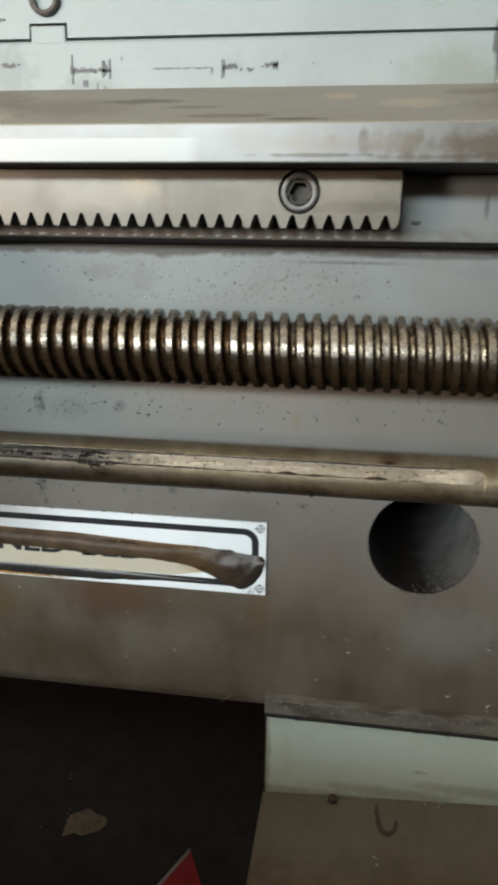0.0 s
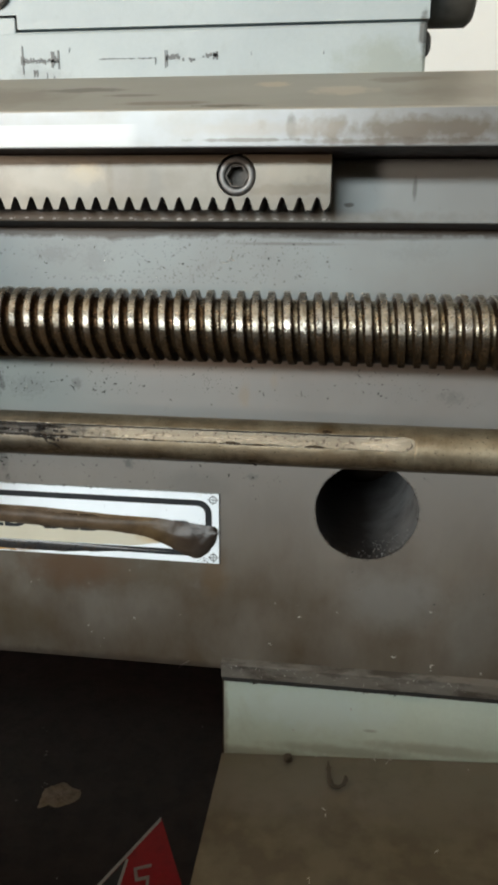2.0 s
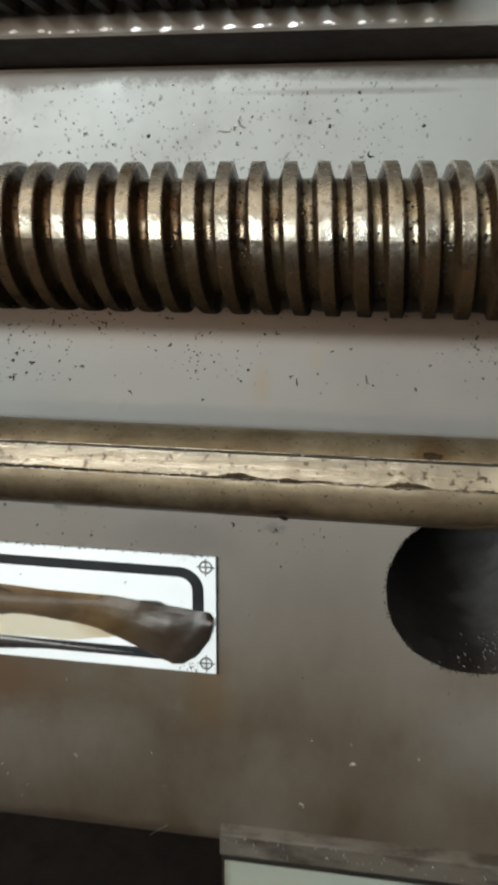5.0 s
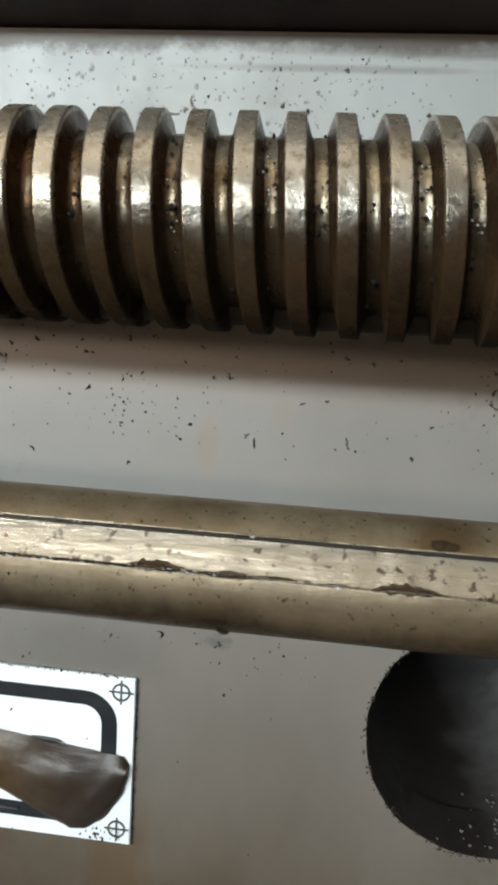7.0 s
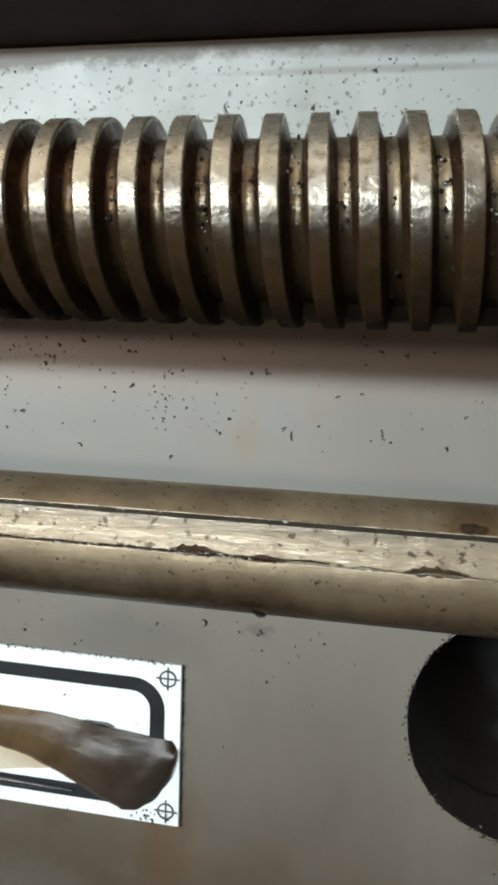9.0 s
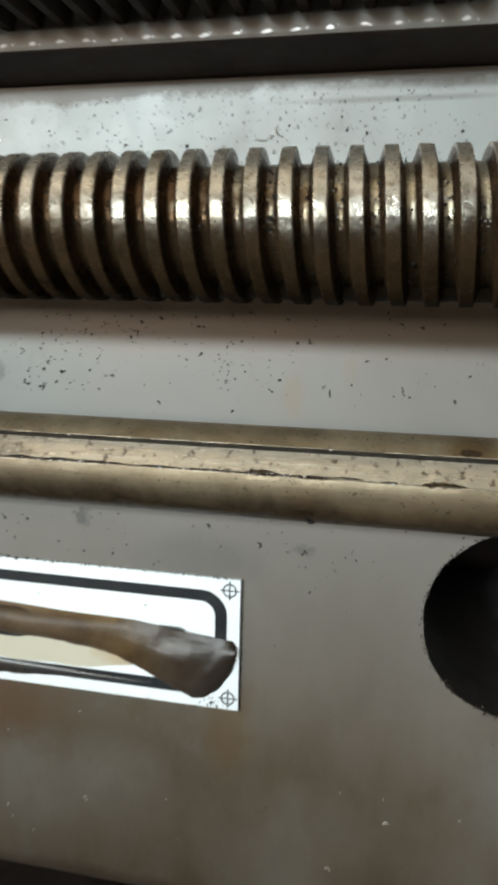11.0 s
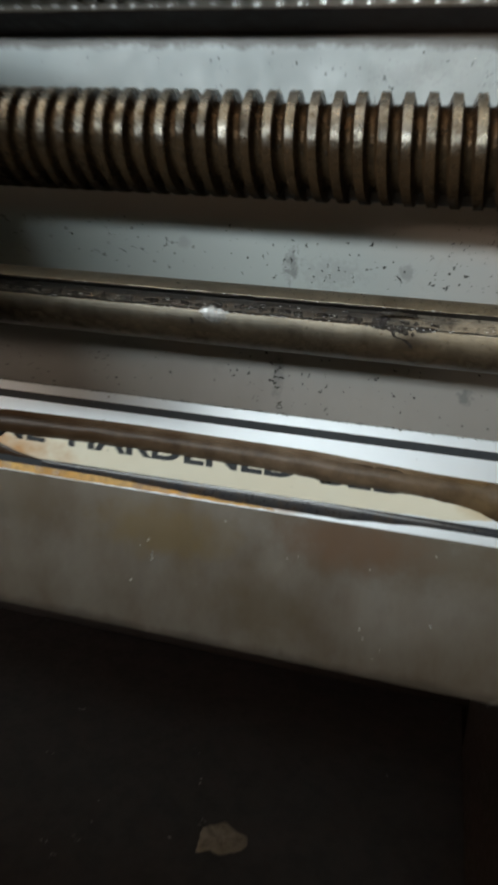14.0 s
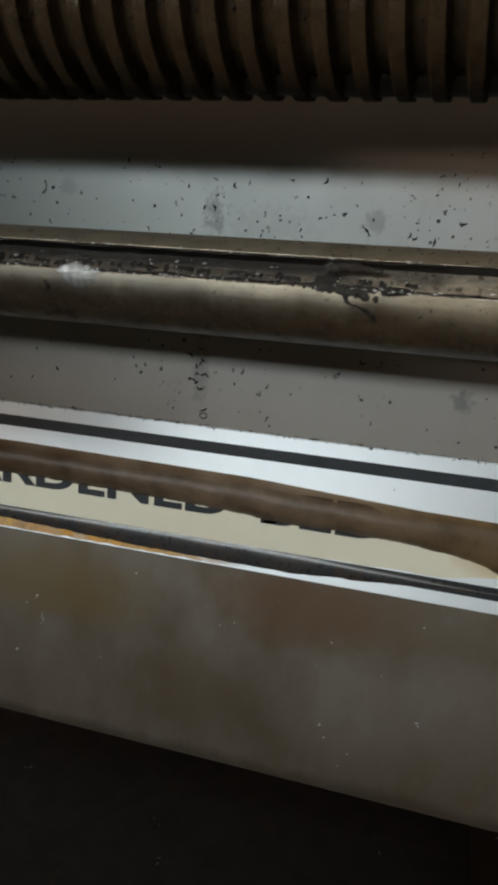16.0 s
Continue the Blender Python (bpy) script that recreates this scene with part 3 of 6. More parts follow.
def film_material():
    """Brown dried oil film: grey and thick at its blunt end, amber to dark brown along its length."""
    m, n, l, b = material("brown_oil_film")
    vec = coords(n, l, (0.35, 1, 1))
    here = coords(n, l)
    cloud = noise_of(n, l, here, 95, 7.0, 0.65)
    grain = noise_of(n, l, vec, 900, 4.0, 0.6)
    sep = n.new("ShaderNodeSeparateXYZ")
    l.new(here, sep.inputs["Vector"])
    along = n.new("ShaderNodeMapRange")
    along.inputs["From Min"].default_value, along.inputs["From Max"].default_value = -0.25, 0.0
    l.new(sep.outputs["X"], along.inputs["Value"])
    tone = ramp(n, l, along.outputs["Result"], [(0.0, (0.012, 0.006, 0.003)), (0.12, (0.024, 0.012, 0.006)), (0.35, (0.078, 0.049, 0.028)), (0.62, (0.150, 0.106, 0.070)), (0.82, (0.142, 0.098, 0.060)), (0.885, (0.13, 0.086, 0.042)), (0.92, (0.080, 0.058, 0.041)), (0.96, (0.052, 0.041, 0.034)), (1.0, (0.030, 0.024, 0.020))])
    col = mix(n, l, ramp(n, l, cloud, [(0.4, 0.0), (0.66, 0.75)]), tone, (0.030, 0.016, 0.007))
    l.new(ramp(n, l, along.outputs["Result"], [(0.0, 0.25), (0.84, 0.25), (0.92, 0.38), (1.0, 0.38)]), b.inputs["Specular IOR Level"])
    l.new(col, b.inputs["Base Color"])
    l.new(ramp(n, l, along.outputs["Result"], [(0.0, 0.34), (0.60, 0.44), (0.82, 0.42), (0.92, 0.34), (1.0, 0.34)]), b.inputs["Roughness"])
    veil = n.new("ShaderNodeBsdfTransparent")
    tint = ramp(n, l, along.outputs["Result"], [(0.0, (0.16, 0.09, 0.05)), (0.10, (0.30, 0.18, 0.09)), (0.35, (0.60, 0.48, 0.37)), (0.70, (0.68, 0.58, 0.48)), (0.885, (0.68, 0.52, 0.32)), (0.93, (0.36, 0.31, 0.28)), (1.0, (0.24, 0.20, 0.18))])
    l.new(mix(n, l, ramp(n, l, cloud, [(0.4, 0.0), (0.66, 0.45)]), tint, (0.30, 0.17, 0.08)), veil.inputs["Color"])
    both = n.new("ShaderNodeMixShader")
    body = n.new("ShaderNodeAttribute")
    body.attribute_name = "body"
    l.new(calc(n, l, "MULTIPLY", body.outputs["Fac"], ramp(n, l, along.outputs["Result"], [(0.0, 0.9), (0.35, 0.84), (0.80, 0.84), (0.90, 0.84), (1.0, 0.92)])), both.inputs["Fac"])
    l.new(veil.outputs["BSDF"], both.inputs[1])
    l.new(b.outputs["BSDF"], both.inputs[2])
    l.new(both.outputs["Shader"], n["Material Output"].inputs["Surface"])
    wrinkle = noise_of(n, l, here, 330, 5.0, 0.6)
    bump(n, l, b, calc(n, l, "ADD", grain, wrinkle), 0.25, 0.0003)
    return m


FILM = film_material()


# ---- mesh helpers ----
def part(name, bm, mat, parent=None, label="", smooth=False):
    me = bpy.data.meshes.new(name)
    bmesh.ops.recalc_face_normals(bm, faces=bm.faces[:])
    bm.to_mesh(me)
    bm.free()
    for m in mat if isinstance(mat, (list, tuple)) else (mat,):
        me.materials.append(m)
    if smooth:
        for p in me.polygons:
            p.use_smooth = True
    ob = new(name, me)
    ob.parent = parent
    if label:
        ob["label"] = label
    return ob


def thing(name, label, category, group="", kind=""):
    return tagged(new(name), label, category, group, kind)


def box(x0, x1, y0, y1, z0, z1, bevel=0.0, seg=2, bm=None):
    own = bmesh.new()
    bmesh.ops.create_cube(own, size=1)
    bmesh.ops.transform(own, matrix=Matrix.LocRotScale(((x0 + x1) / 2, (y0 + y1) / 2, (z0 + z1) / 2), None, (x1 - x0, y1 - y0, z1 - z0)), verts=own.verts)
    if bevel:
        bmesh.ops.bevel(own, geom=own.edges[:], offset=bevel, segments=seg, affect="EDGES", profile=0.5)
    if bm is None:
        return own
    tmp = bpy.data.meshes.new("tmp")
    own.to_mesh(tmp)
    own.free()
    bm.from_mesh(tmp)
    bpy.data.meshes.remove(tmp)
    return bm


def prism(profile, x0, x1, bevel=0.0):
    """A (y, z) outline drawn out along x."""
    bm = bmesh.new()
    a = [bm.verts.new((x0, y, z)) for y, z in profile]
    b = [bm.verts.new((x1, y, z)) for y, z in profile]
    bm.faces.new(a), bm.faces.new(b[::-1])
    k = len(profile)
    for i in range(k):
        bm.faces.new((a[i], a[(i + 1) % k], b[(i + 1) % k], b[i]))
    bmesh.ops.recalc_face_normals(bm, faces=bm.faces[:])
    if bevel:
        long = [e for e in bm.edges if abs(e.verts[0].co.x - e.verts[1].co.x) > 1e-4]
        bmesh.ops.bevel(bm, geom=long, offset=bevel, segments=2, affect="EDGES", profile=0.5)
    return bm


def turned(profile, axis="y", seg=40, centre=(0, 0, 0)):
    """A solid of revolution from (radius, along) pairs, closed at both ends."""
    bm = bmesh.new()
    rings = []
    for r, h in profile:
        ring = []
        for i in range(seg):
            a = 2 * math.pi * i / seg
            c, s = r * math.cos(a), r * math.sin(a)
            p = {"y": (c, h, s), "x": (h, c, s), "z": (c, s, h)}[axis]
            ring.append(bm.verts.new(Vector(p) + Vector(centre)))
        rings.append(ring)
    for a, b in zip(rings, rings[1:]):
        for i in range(seg):
            bm.faces.new((a[i], a[(i + 1) % seg], b[(i + 1) % seg], b[i]))
    bm.faces.new(rings[0]), bm.faces.new(rings[-1][::-1])
    return bm


def flat(points, y, thick):
    """An (x, z) outline as a thin sheet whose front lies at y."""
    bm = bmesh.new()
    f = [bm.verts.new((x, y, z)) for x, z in points]
    b = [bm.verts.new((x, y + thick, z)) for x, z in points]
    k = len(points)
    for i in range(k):
        bm.faces.new((f[i], f[(i + 1) % k], b[(i + 1) % k], b[i]))
    bm.faces.new(f), bm.faces.new(b[::-1])
    bmesh.ops.triangulate(bm, faces=[g for g in bm.faces if len(g.verts) > 4])
    return bm


# ---- plan of the bed ----
X0, X1 = -1.25, 0.55
WAY_Y, PAD_Y, RACK_Y = -0.0495, -0.015, -0.033
SCREW_Y, SCREW_Z, SCREW_R, PITCH = -0.0315, 0.8197, 0.0136, 0.00578
ROD_Y, ROD_Z, ROD_R = -0.0304, 0.7740, 0.0090
HOLE_X, HOLE_Z, HOLE_R = 0.0664, 0.7350, 0.0229
TOOTH = math.pi * 0.002

# ---- room ----
floor = tagged(part("floor", box(-3.2, 3.2, -2.75, 1.45, -0.1, 0), CONCRETE), "dark oil-stained concrete workshop floor", "floor", kind="structure")
tagged(part("ceiling", box(-3.2, 3.2, -2.75, 1.45, 2.8, 2.9), DULL), "cream painted workshop ceiling", "ceiling", kind="structure")
tagged(part("wall_back", box(-3.2, 3.2, 0.95, 1.45, 0, 2.8), PLASTER), "pale cream plastered workshop wall", "wall", kind="structure")
tagged(part("wall_left", box(-3.2, -3.05, -2.6, 0.95, 0, 2.8), DULL), "cream painted workshop wall", "wall", kind="structure")
tagged(part("wall_right", box(3.05, 3.2, -2.6, 0.95, 0, 2.8), DULL), "cream painted workshop wall", "wall", kind="structure")
bm = box(-3.2, SIDE_X0, FRONT_Y - 0.15, FRONT_Y, 0, 2.8)
box(SIDE_X0, SIDE_X1, FRONT_Y - 0.15, FRONT_Y, 0, SIDE_Z0, bm=bm)
box(SIDE_X0, SIDE_X1, FRONT_Y - 0.15, FRONT_Y, SIDE_Z1, 2.8, bm=bm)
box(SIDE_X1, WIN_X0, FRONT_Y - 0.15, FRONT_Y, 0, 2.8, bm=bm)
box(WIN_X1, 3.2, FRONT_Y - 0.15, FRONT_Y, 0, 2.8, bm=bm)
box(WIN_X0, WIN_X1, FRONT_Y - 0.15, FRONT_Y, 0, WIN_Z0, bm=bm)
box(WIN_X0, WIN_X1, FRONT_Y - 0.15, FRONT_Y, WIN_Z1, 2.8, bm=bm)
tagged(part("wall_front", bm, DULL), "cream painted workshop wall with a window strip and an opening for an added fill light", "wall", kind="structure")
# Unseen partition, added to keep window light off the lower bed.
bm = box(-0.66, 3.0, -0.86, -0.78, 0, 0.905)
box(-3.0, -0.6602, -0.86, -0.78, 0, 0.832, bm=bm)
tagged(part("light_blocker", bm, CAVITY), "unseen dark partition added to block window light low on the bed", "wall", kind="structure")


# ---- lathe bed ----
bed = thing("lathe_bed", "grey painted cast-iron lathe bed with a ground steel front way", "lathe bed")


def holed_wall():
    bm = bmesh.new()
    rect = [bm.verts.new((x, 0, z)) for x, z in ((X0, 0.6495), (X1, 0.6495), (X1, 0.8556), (X0, 0.8556))]
    ring = []
    for i in range(72):
        a = 2 * math.pi * i / 72
        r = HOLE_R * (1 + 0.006 * math.sin(5 * a + 1) + 0.004 * math.sin(13 * a))
        ring.append(bm.verts.new((HOLE_X + r * math.cos(a), 0, HOLE_Z + r * math.sin(a))))
    edges = [bm.edges.new((loop[i], loop[(i + 1) % len(loop)])) for loop in (rect, ring) for i in range(len(loop))]
    bmesh.ops.triangle_fill(bm, use_beauty=True, edges=edges)
    faces = bm.faces[:]
    ext = bmesh.ops.extrude_face_region(bm, geom=faces)
    bmesh.ops.translate(bm, vec=(0, 0.014, 0), verts=[v for v in ext["geom"] if isinstance(v, bmesh.types.BMVert)])
    return bm


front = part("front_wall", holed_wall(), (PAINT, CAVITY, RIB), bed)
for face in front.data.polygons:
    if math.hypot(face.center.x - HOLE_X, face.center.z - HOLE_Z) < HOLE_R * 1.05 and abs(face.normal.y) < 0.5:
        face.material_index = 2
    elif face.center.y > 0.01:
        face.material_index = 1
bm = bmesh.new()
rings = [[bm.verts.new((HOLE_X + r * math.cos(2 * math.pi * k / 64), y, HOLE_Z + r * math.sin(2 * math.pi * k / 64))) for k in range(64)]
         for r, y in ((0.0231, 0.0139), (0.0232, 0.030), (0.0233, 0.060), (0.0235, 0.110), (0.0250, 0.113), (0.0500, 0.116), (0.0520, 0.200), (0.0300, 0.204))]
for a, b in zip(rings, rings[1:]):
    for k in range(64):
        f = bm.faces.new((a[k], b[k], b[(k + 1) % 64], a[(k + 1) % 64]))
        f.smooth = True
        f.material_index = 0 if a[0].co.y < 0.105 else 1
f = bm.faces.new(rings[-1])
f.material_index = 1
part("cored_pocket", bm, (RIB, CAVITY), bed, "oily bore behind the hole, shade painted at its left and bottom")
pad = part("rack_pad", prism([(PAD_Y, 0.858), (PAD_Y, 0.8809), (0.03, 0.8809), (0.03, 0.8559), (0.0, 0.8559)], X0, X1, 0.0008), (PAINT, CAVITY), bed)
# Pad underside in greasy black that also paints in its shade.
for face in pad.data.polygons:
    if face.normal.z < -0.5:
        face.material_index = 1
# Light falling through the tooth gaps, painted as bright flecks on the pad.
r = random.Random(17)
verts, faces = [], []
for k in range(52):
    for dx, w, h in ((0.0, r.uniform(0.0008, 0.0015), r.uniform(0.00025, 0.0005)), (r.uniform(0.001, 0.002), r.uniform(0.0002, 0.0005), r.uniform(0.0001, 0.0003))):
        x, z, b = 0.0432 - 0.0062832 * k + r.uniform(-0.0004, 0.0004) + dx, 0.8592 + r.uniform(-0.0002, 0.0003), len(verts)
        for u, v in ((-1, -0.3), (-0.4, -1), (0.7, -0.8), (1, 0.2), (0.2, 1)):
            verts.append((x + u * w * r.uniform(0.7, 1.2), PAD_Y - 0.00012, z + v * h * r.uniform(0.7, 1.2)))
        faces.append((b, b + 1, b + 2, b + 3, b + 4))
me = bpy.data.meshes.new("light_fleck")
me.from_pydata(verts, [], faces)
me.materials.append(GLINT)
light_flecks = new("light_fleck", me)
light_flecks.parent = bed
tagged(light_flecks, "flecks of light painted on the pad under the rack's teeth", kind="stuff")
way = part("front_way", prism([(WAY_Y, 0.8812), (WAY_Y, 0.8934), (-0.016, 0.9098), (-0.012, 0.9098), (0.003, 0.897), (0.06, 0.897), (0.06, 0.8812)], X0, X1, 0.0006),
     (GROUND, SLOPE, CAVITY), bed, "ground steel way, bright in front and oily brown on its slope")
part("rear_way", prism([(0.2, 0.86), (0.2, 0.897), (0.27, 0.897), (0.27, 0.86)], X0, X1, 0.001), SLOPE, bed)
part("back_wall", box(X0, X1, 0.24, 0.262, 0.6495, 0.8595), CAVITY, bed)
part("web", box(X0, X1, 0.05, 0.2395, 0.845, 0.8585), CAVITY, bed)
part("foot_flange", prism([(-0.0025, 0.6463), (-0.0025, 0.6535), (0.0, 0.6555), (0.04, 0.6555), (0.04, 0.6463)], 0.0010, X1, 0.0004), FLANGE, bed, "worn grey foot flange")
# Slope oily brown; underside black, with shade painted in.
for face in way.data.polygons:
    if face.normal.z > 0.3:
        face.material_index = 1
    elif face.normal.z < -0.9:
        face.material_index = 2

# ---- pedestal ----
ped = thing("lathe_pedestal", "pale green painted lathe pedestal with an oily ledge", "pedestal")
def black_side(ob):
    """The pedestal's tray-facing side is black."""
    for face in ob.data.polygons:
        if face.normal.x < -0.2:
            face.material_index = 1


black_side(part("column", box(0.0008, X1, 0.001, 0.25, 0, 0.6439, 0.001), (GREEN_PAINT, CAVITY), ped))
part("shim", box(0.0013, X1, -0.0022, 0.25, 0.6440, 0.6461, 0.0005), SWARF_AND_SHADE, ped, "black oily joint")
bm = prism([(-0.13, 0.0), (-0.13, 0.596), (-0.125, 0.6005), (0.0005, 0.6005), (0.0005, 0.0)], 0.0009, X1, 0.001)
for v in bm.verts:
    if v.co.z > 0.3:
        v.co.z += 0.128 * min(v.co.x, 0.3)
black_side(part("ledge", bm, (LEDGE, CAVITY), ped, "oil-browned green ledge"))
bm = turned([(0.0, 0.6035), (0.0022, 0.6035), (0.0022, 0.6055), (0.0016, 0.606), (0, 0.606)], "z", 20, (0.0346, -0.004, 0))
part("bolt", bm, LEDGE_STAIN, ped, "oil-covered bolt head")

bm = bmesh.new()
limb = ((0.0545, -0.0070), (0.0548, -0.0130), (0.0552, -0.0185), (0.0566, -0.0232), (0.0592, -0.0248), (0.0618, -0.0232), (0.0630, -0.0195), (0.0628, -0.0172))
rim = []
for i in range(43):
    j = min(6, i // 6)
    p, q, t = Vector(limb[j]), Vector(limb[j + 1]), i / 6 - j
    c, d = p.lerp(q, t), (q - p).normalized()
    w = (0.0010 + 0.0004 * noise.noise((i * 0.3, 2.0, 0)) + 0.0003 * noise.noise((i * 0.9, 5.0, 0))) * min(1.0, 0.3 + i / 7, 0.3 + (42 - i) / 5)
    rim.append([bm.verts.new((c.x - d.y * w * k, c.y + d.x * w * k, 0.6005 + 0.128 * (c.x - d.y * w * k) + 0.0002)) for k in (-1, 1)])
for p, q in zip(rim, rim[1:]):
    bm.faces.new((p[0], p[1], q[1], q[0]))
ext = bmesh.ops.extrude_face_region(bm, geom=bm.faces[:])
bmesh.ops.translate(bm, vec=(0, 0, -0.0005), verts=[v for v in ext["geom"] if isinstance(v, bmesh.types.BMVert)])
part("ring_stain", bm, LEDGE_STAIN, ped, "dark ring of dried oil")

# ---- unseen apron of the carriage, shaped to cast the left-hand shadow ----
apron = thing("unseen_apron", "unseen grey painted carriage apron that shadows the bed's left end", "lathe apron")
bm = box(-0.62, -0.160, -0.140, -0.054, 0.770, 0.872, 0.004)
for v in bm.verts:
    if v.co.x > -0.4:
        v.co.x -= 0.067 * (v.co.y + 0.140) / 0.086 + 0.45 * (v.co.z - 0.760)
part("casting", bm, TAIL_PAINT, apron)

# ---- chip tray ----
tray = thing("chip_tray", "black oily chip tray under the bed", "chip tray")
part("floor_sheet", box(X0, 0.0006, -0.07, 0.30, 0.452, 0.46), TRAY, tray)
part("rear_sheet", box(X0, 0.30, 0.302, 0.31, 0.15, 0.66), CAVITY, tray)
part("front_rim", prism([(-0.078, 0.44), (-0.080, 0.548), (-0.076, 0.551), (-0.072, 0.548), (-0.0705, 0.44)], X0, -0.10, 0.001), GREEN_PAINT, tray, "pale green painted rim")

# ---- gear rack ----
rack = thing("gear_rack", "bright steel gear rack with teeth pointing down", "gear rack")
RX1, TIP, ROOT, RTOP = 0.0460, 0.8620, 0.8664, 0.8808
SCREWS, SCREW_ZR = (0.0121, -0.1365), 0.8738


def rack_outline():
    pts = [(X0, RTOP), (RX1, RTOP), (RX1, TIP + 0.0036), (RX1 - 0.0002, TIP + 0.0024), (RX1 - 0.0007, TIP + 0.0012), (RX1 - 0.0012, TIP + 0.0005), (RX1 - 0.0020, TIP)]
    x = 0.0414
    while x > X0 + 0.01:
        pts += [(x + 0.0022, TIP), (x + 0.0007, ROOT - 0.0004), (x + 0.0003, ROOT), (x - 0.0003, ROOT), (x - 0.0007, ROOT - 0.0004), (x - 0.0022, TIP)]
        x -= TOOTH
    pts.append((X0, TIP))
    return pts


def rack_body():
    pts = rack_outline()
    bm = bmesh.new()
    outer = [bm.verts.new((x, RACK_Y, z)) for x, z in pts]
    loops = [outer]
    for sx in SCREWS:
        loops.append([bm.verts.new((sx + 0.0072 * math.cos(a), RACK_Y, SCREW_ZR + 0.0072 * math.sin(a))) for a in (2 * math.pi * i / 40 for i in range(40))])
    edges = [bm.edges.new((lp[i], lp[(i + 1) % len(lp)])) for lp in loops for i in range(len(lp))]
    bmesh.ops.triangle_fill(bm, use_beauty=True, edges=edges)
    ext = bmesh.ops.extrude_face_region(bm, geom=bm.faces[:])
    bmesh.ops.translate(bm, vec=(0, PAD_Y - RACK_Y - 0.0003, 0), verts=[v for v in ext["geom"] if isinstance(v, bmesh.types.BMVert)])
    return bm


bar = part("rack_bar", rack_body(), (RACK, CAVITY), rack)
# Faces between the teeth go black, painting shade into the gaps.
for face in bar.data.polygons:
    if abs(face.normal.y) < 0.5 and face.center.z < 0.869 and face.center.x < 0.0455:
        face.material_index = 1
for sx in SCREWS:
    c = (sx, 0, SCREW_ZR)
    head = part("socket_screw", turned([(0, -0.020), (0.0068, -0.020), (0.0068, -0.0312), (0.0062, -0.0318), (0.0046, -0.0318), (0.0042, -0.0314), (0.0040, -0.0265), (0, -0.0262)], "y", 48, c), BOLT, rack, "grey steel socket-head cap screw", True)
    bm = bmesh.new()
    inner = [bm.verts.new((sx + 0.0036 * math.cos(math.pi / 3 * i), -0.0268, SCREW_ZR + 0.0036 * math.sin(math.pi / 3 * i))) for i in range(6)]
    outer = [bm.verts.new((v.co.x, -0.0312, v.co.z)) for v in inner]
    rim = [bm.verts.new((sx + 0.0044 * math.cos(math.pi / 3 * i), -0.0313, SCREW_ZR + 0.0044 * math.sin(math.pi / 3 * i))) for i in range(6)]
    for i in range(6):
        j = (i + 1) % 6
        bm.faces.new((inner[i], inner[j], outer[j], outer[i]))
        bm.faces.new((outer[i], outer[j], rim[j], rim[i]))
    bm.faces.new(inner)
    part("hex_socket", bm, GRIME, head, "hexagon socket packed with grime")
part("dowel_pin", turned([(0, -0.02), (0.0028, -0.02), (0.0028, -0.0334), (0.0024, -0.0338), (0, -0.0338)], "y", 28, (-0.1017, 0, 0.8748)), RACK, rack, "ground steel dowel pin")


# ---- lead screw ----
THREAD = [(-0.222, 0.0006), (-0.209, 0.00016), (-0.190, 0.0), (-0.165, 0.0), (0.165, 0.0), (0.190, 0.0), (0.209, 0.00016), (0.222, 0.0006), (0.335, 0.0026), (0.370, 0.0029), (0.630, 0.0029), (0.665, 0.0026)]


def screw_thread(x0, x1, phase):
    """A right-hand trapezoidal thread as one helical sheet."""
    seg = 48
    bm = bmesh.new()
    rows = []
    k0, k1 = int((x0 - phase) / PITCH) - 1, int((x1 - phase) / PITCH) + 1
    for s in range(seg + 1):
        a = 2 * math.pi * s / seg
        rows.append([bm.verts.new((phase + PITCH * (k + u) - PITCH * s / seg, SCREW_Y - (SCREW_R - d) * math.cos(a), SCREW_Z + (SCREW_R - d) * math.sin(a)))
                     for k in range(k0, k1) for u, d in THREAD])
    for p, q in zip(rows, rows[1:]):
        for i in range(len(p) - 1):
            f = bm.faces.new((p[i], p[i + 1], q[i + 1], q[i]))
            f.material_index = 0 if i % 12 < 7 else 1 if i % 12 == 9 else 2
            f.smooth = True
    return bm


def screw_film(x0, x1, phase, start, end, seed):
    """Grease and painted shade under the thread: thin at its ragged upper edge, thick below."""
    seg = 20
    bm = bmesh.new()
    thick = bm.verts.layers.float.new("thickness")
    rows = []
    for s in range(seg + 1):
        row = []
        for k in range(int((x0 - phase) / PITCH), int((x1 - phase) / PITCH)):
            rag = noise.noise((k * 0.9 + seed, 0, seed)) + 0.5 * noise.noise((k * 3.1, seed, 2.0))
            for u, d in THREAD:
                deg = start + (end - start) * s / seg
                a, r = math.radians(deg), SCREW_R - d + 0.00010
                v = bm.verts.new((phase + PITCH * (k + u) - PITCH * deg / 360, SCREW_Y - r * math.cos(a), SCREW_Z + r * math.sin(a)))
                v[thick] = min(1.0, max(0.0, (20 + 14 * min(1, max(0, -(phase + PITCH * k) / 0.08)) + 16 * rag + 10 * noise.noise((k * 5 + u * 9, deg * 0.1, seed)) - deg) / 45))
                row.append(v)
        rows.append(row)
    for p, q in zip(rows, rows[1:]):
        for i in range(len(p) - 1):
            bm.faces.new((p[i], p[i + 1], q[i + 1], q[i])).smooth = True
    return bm


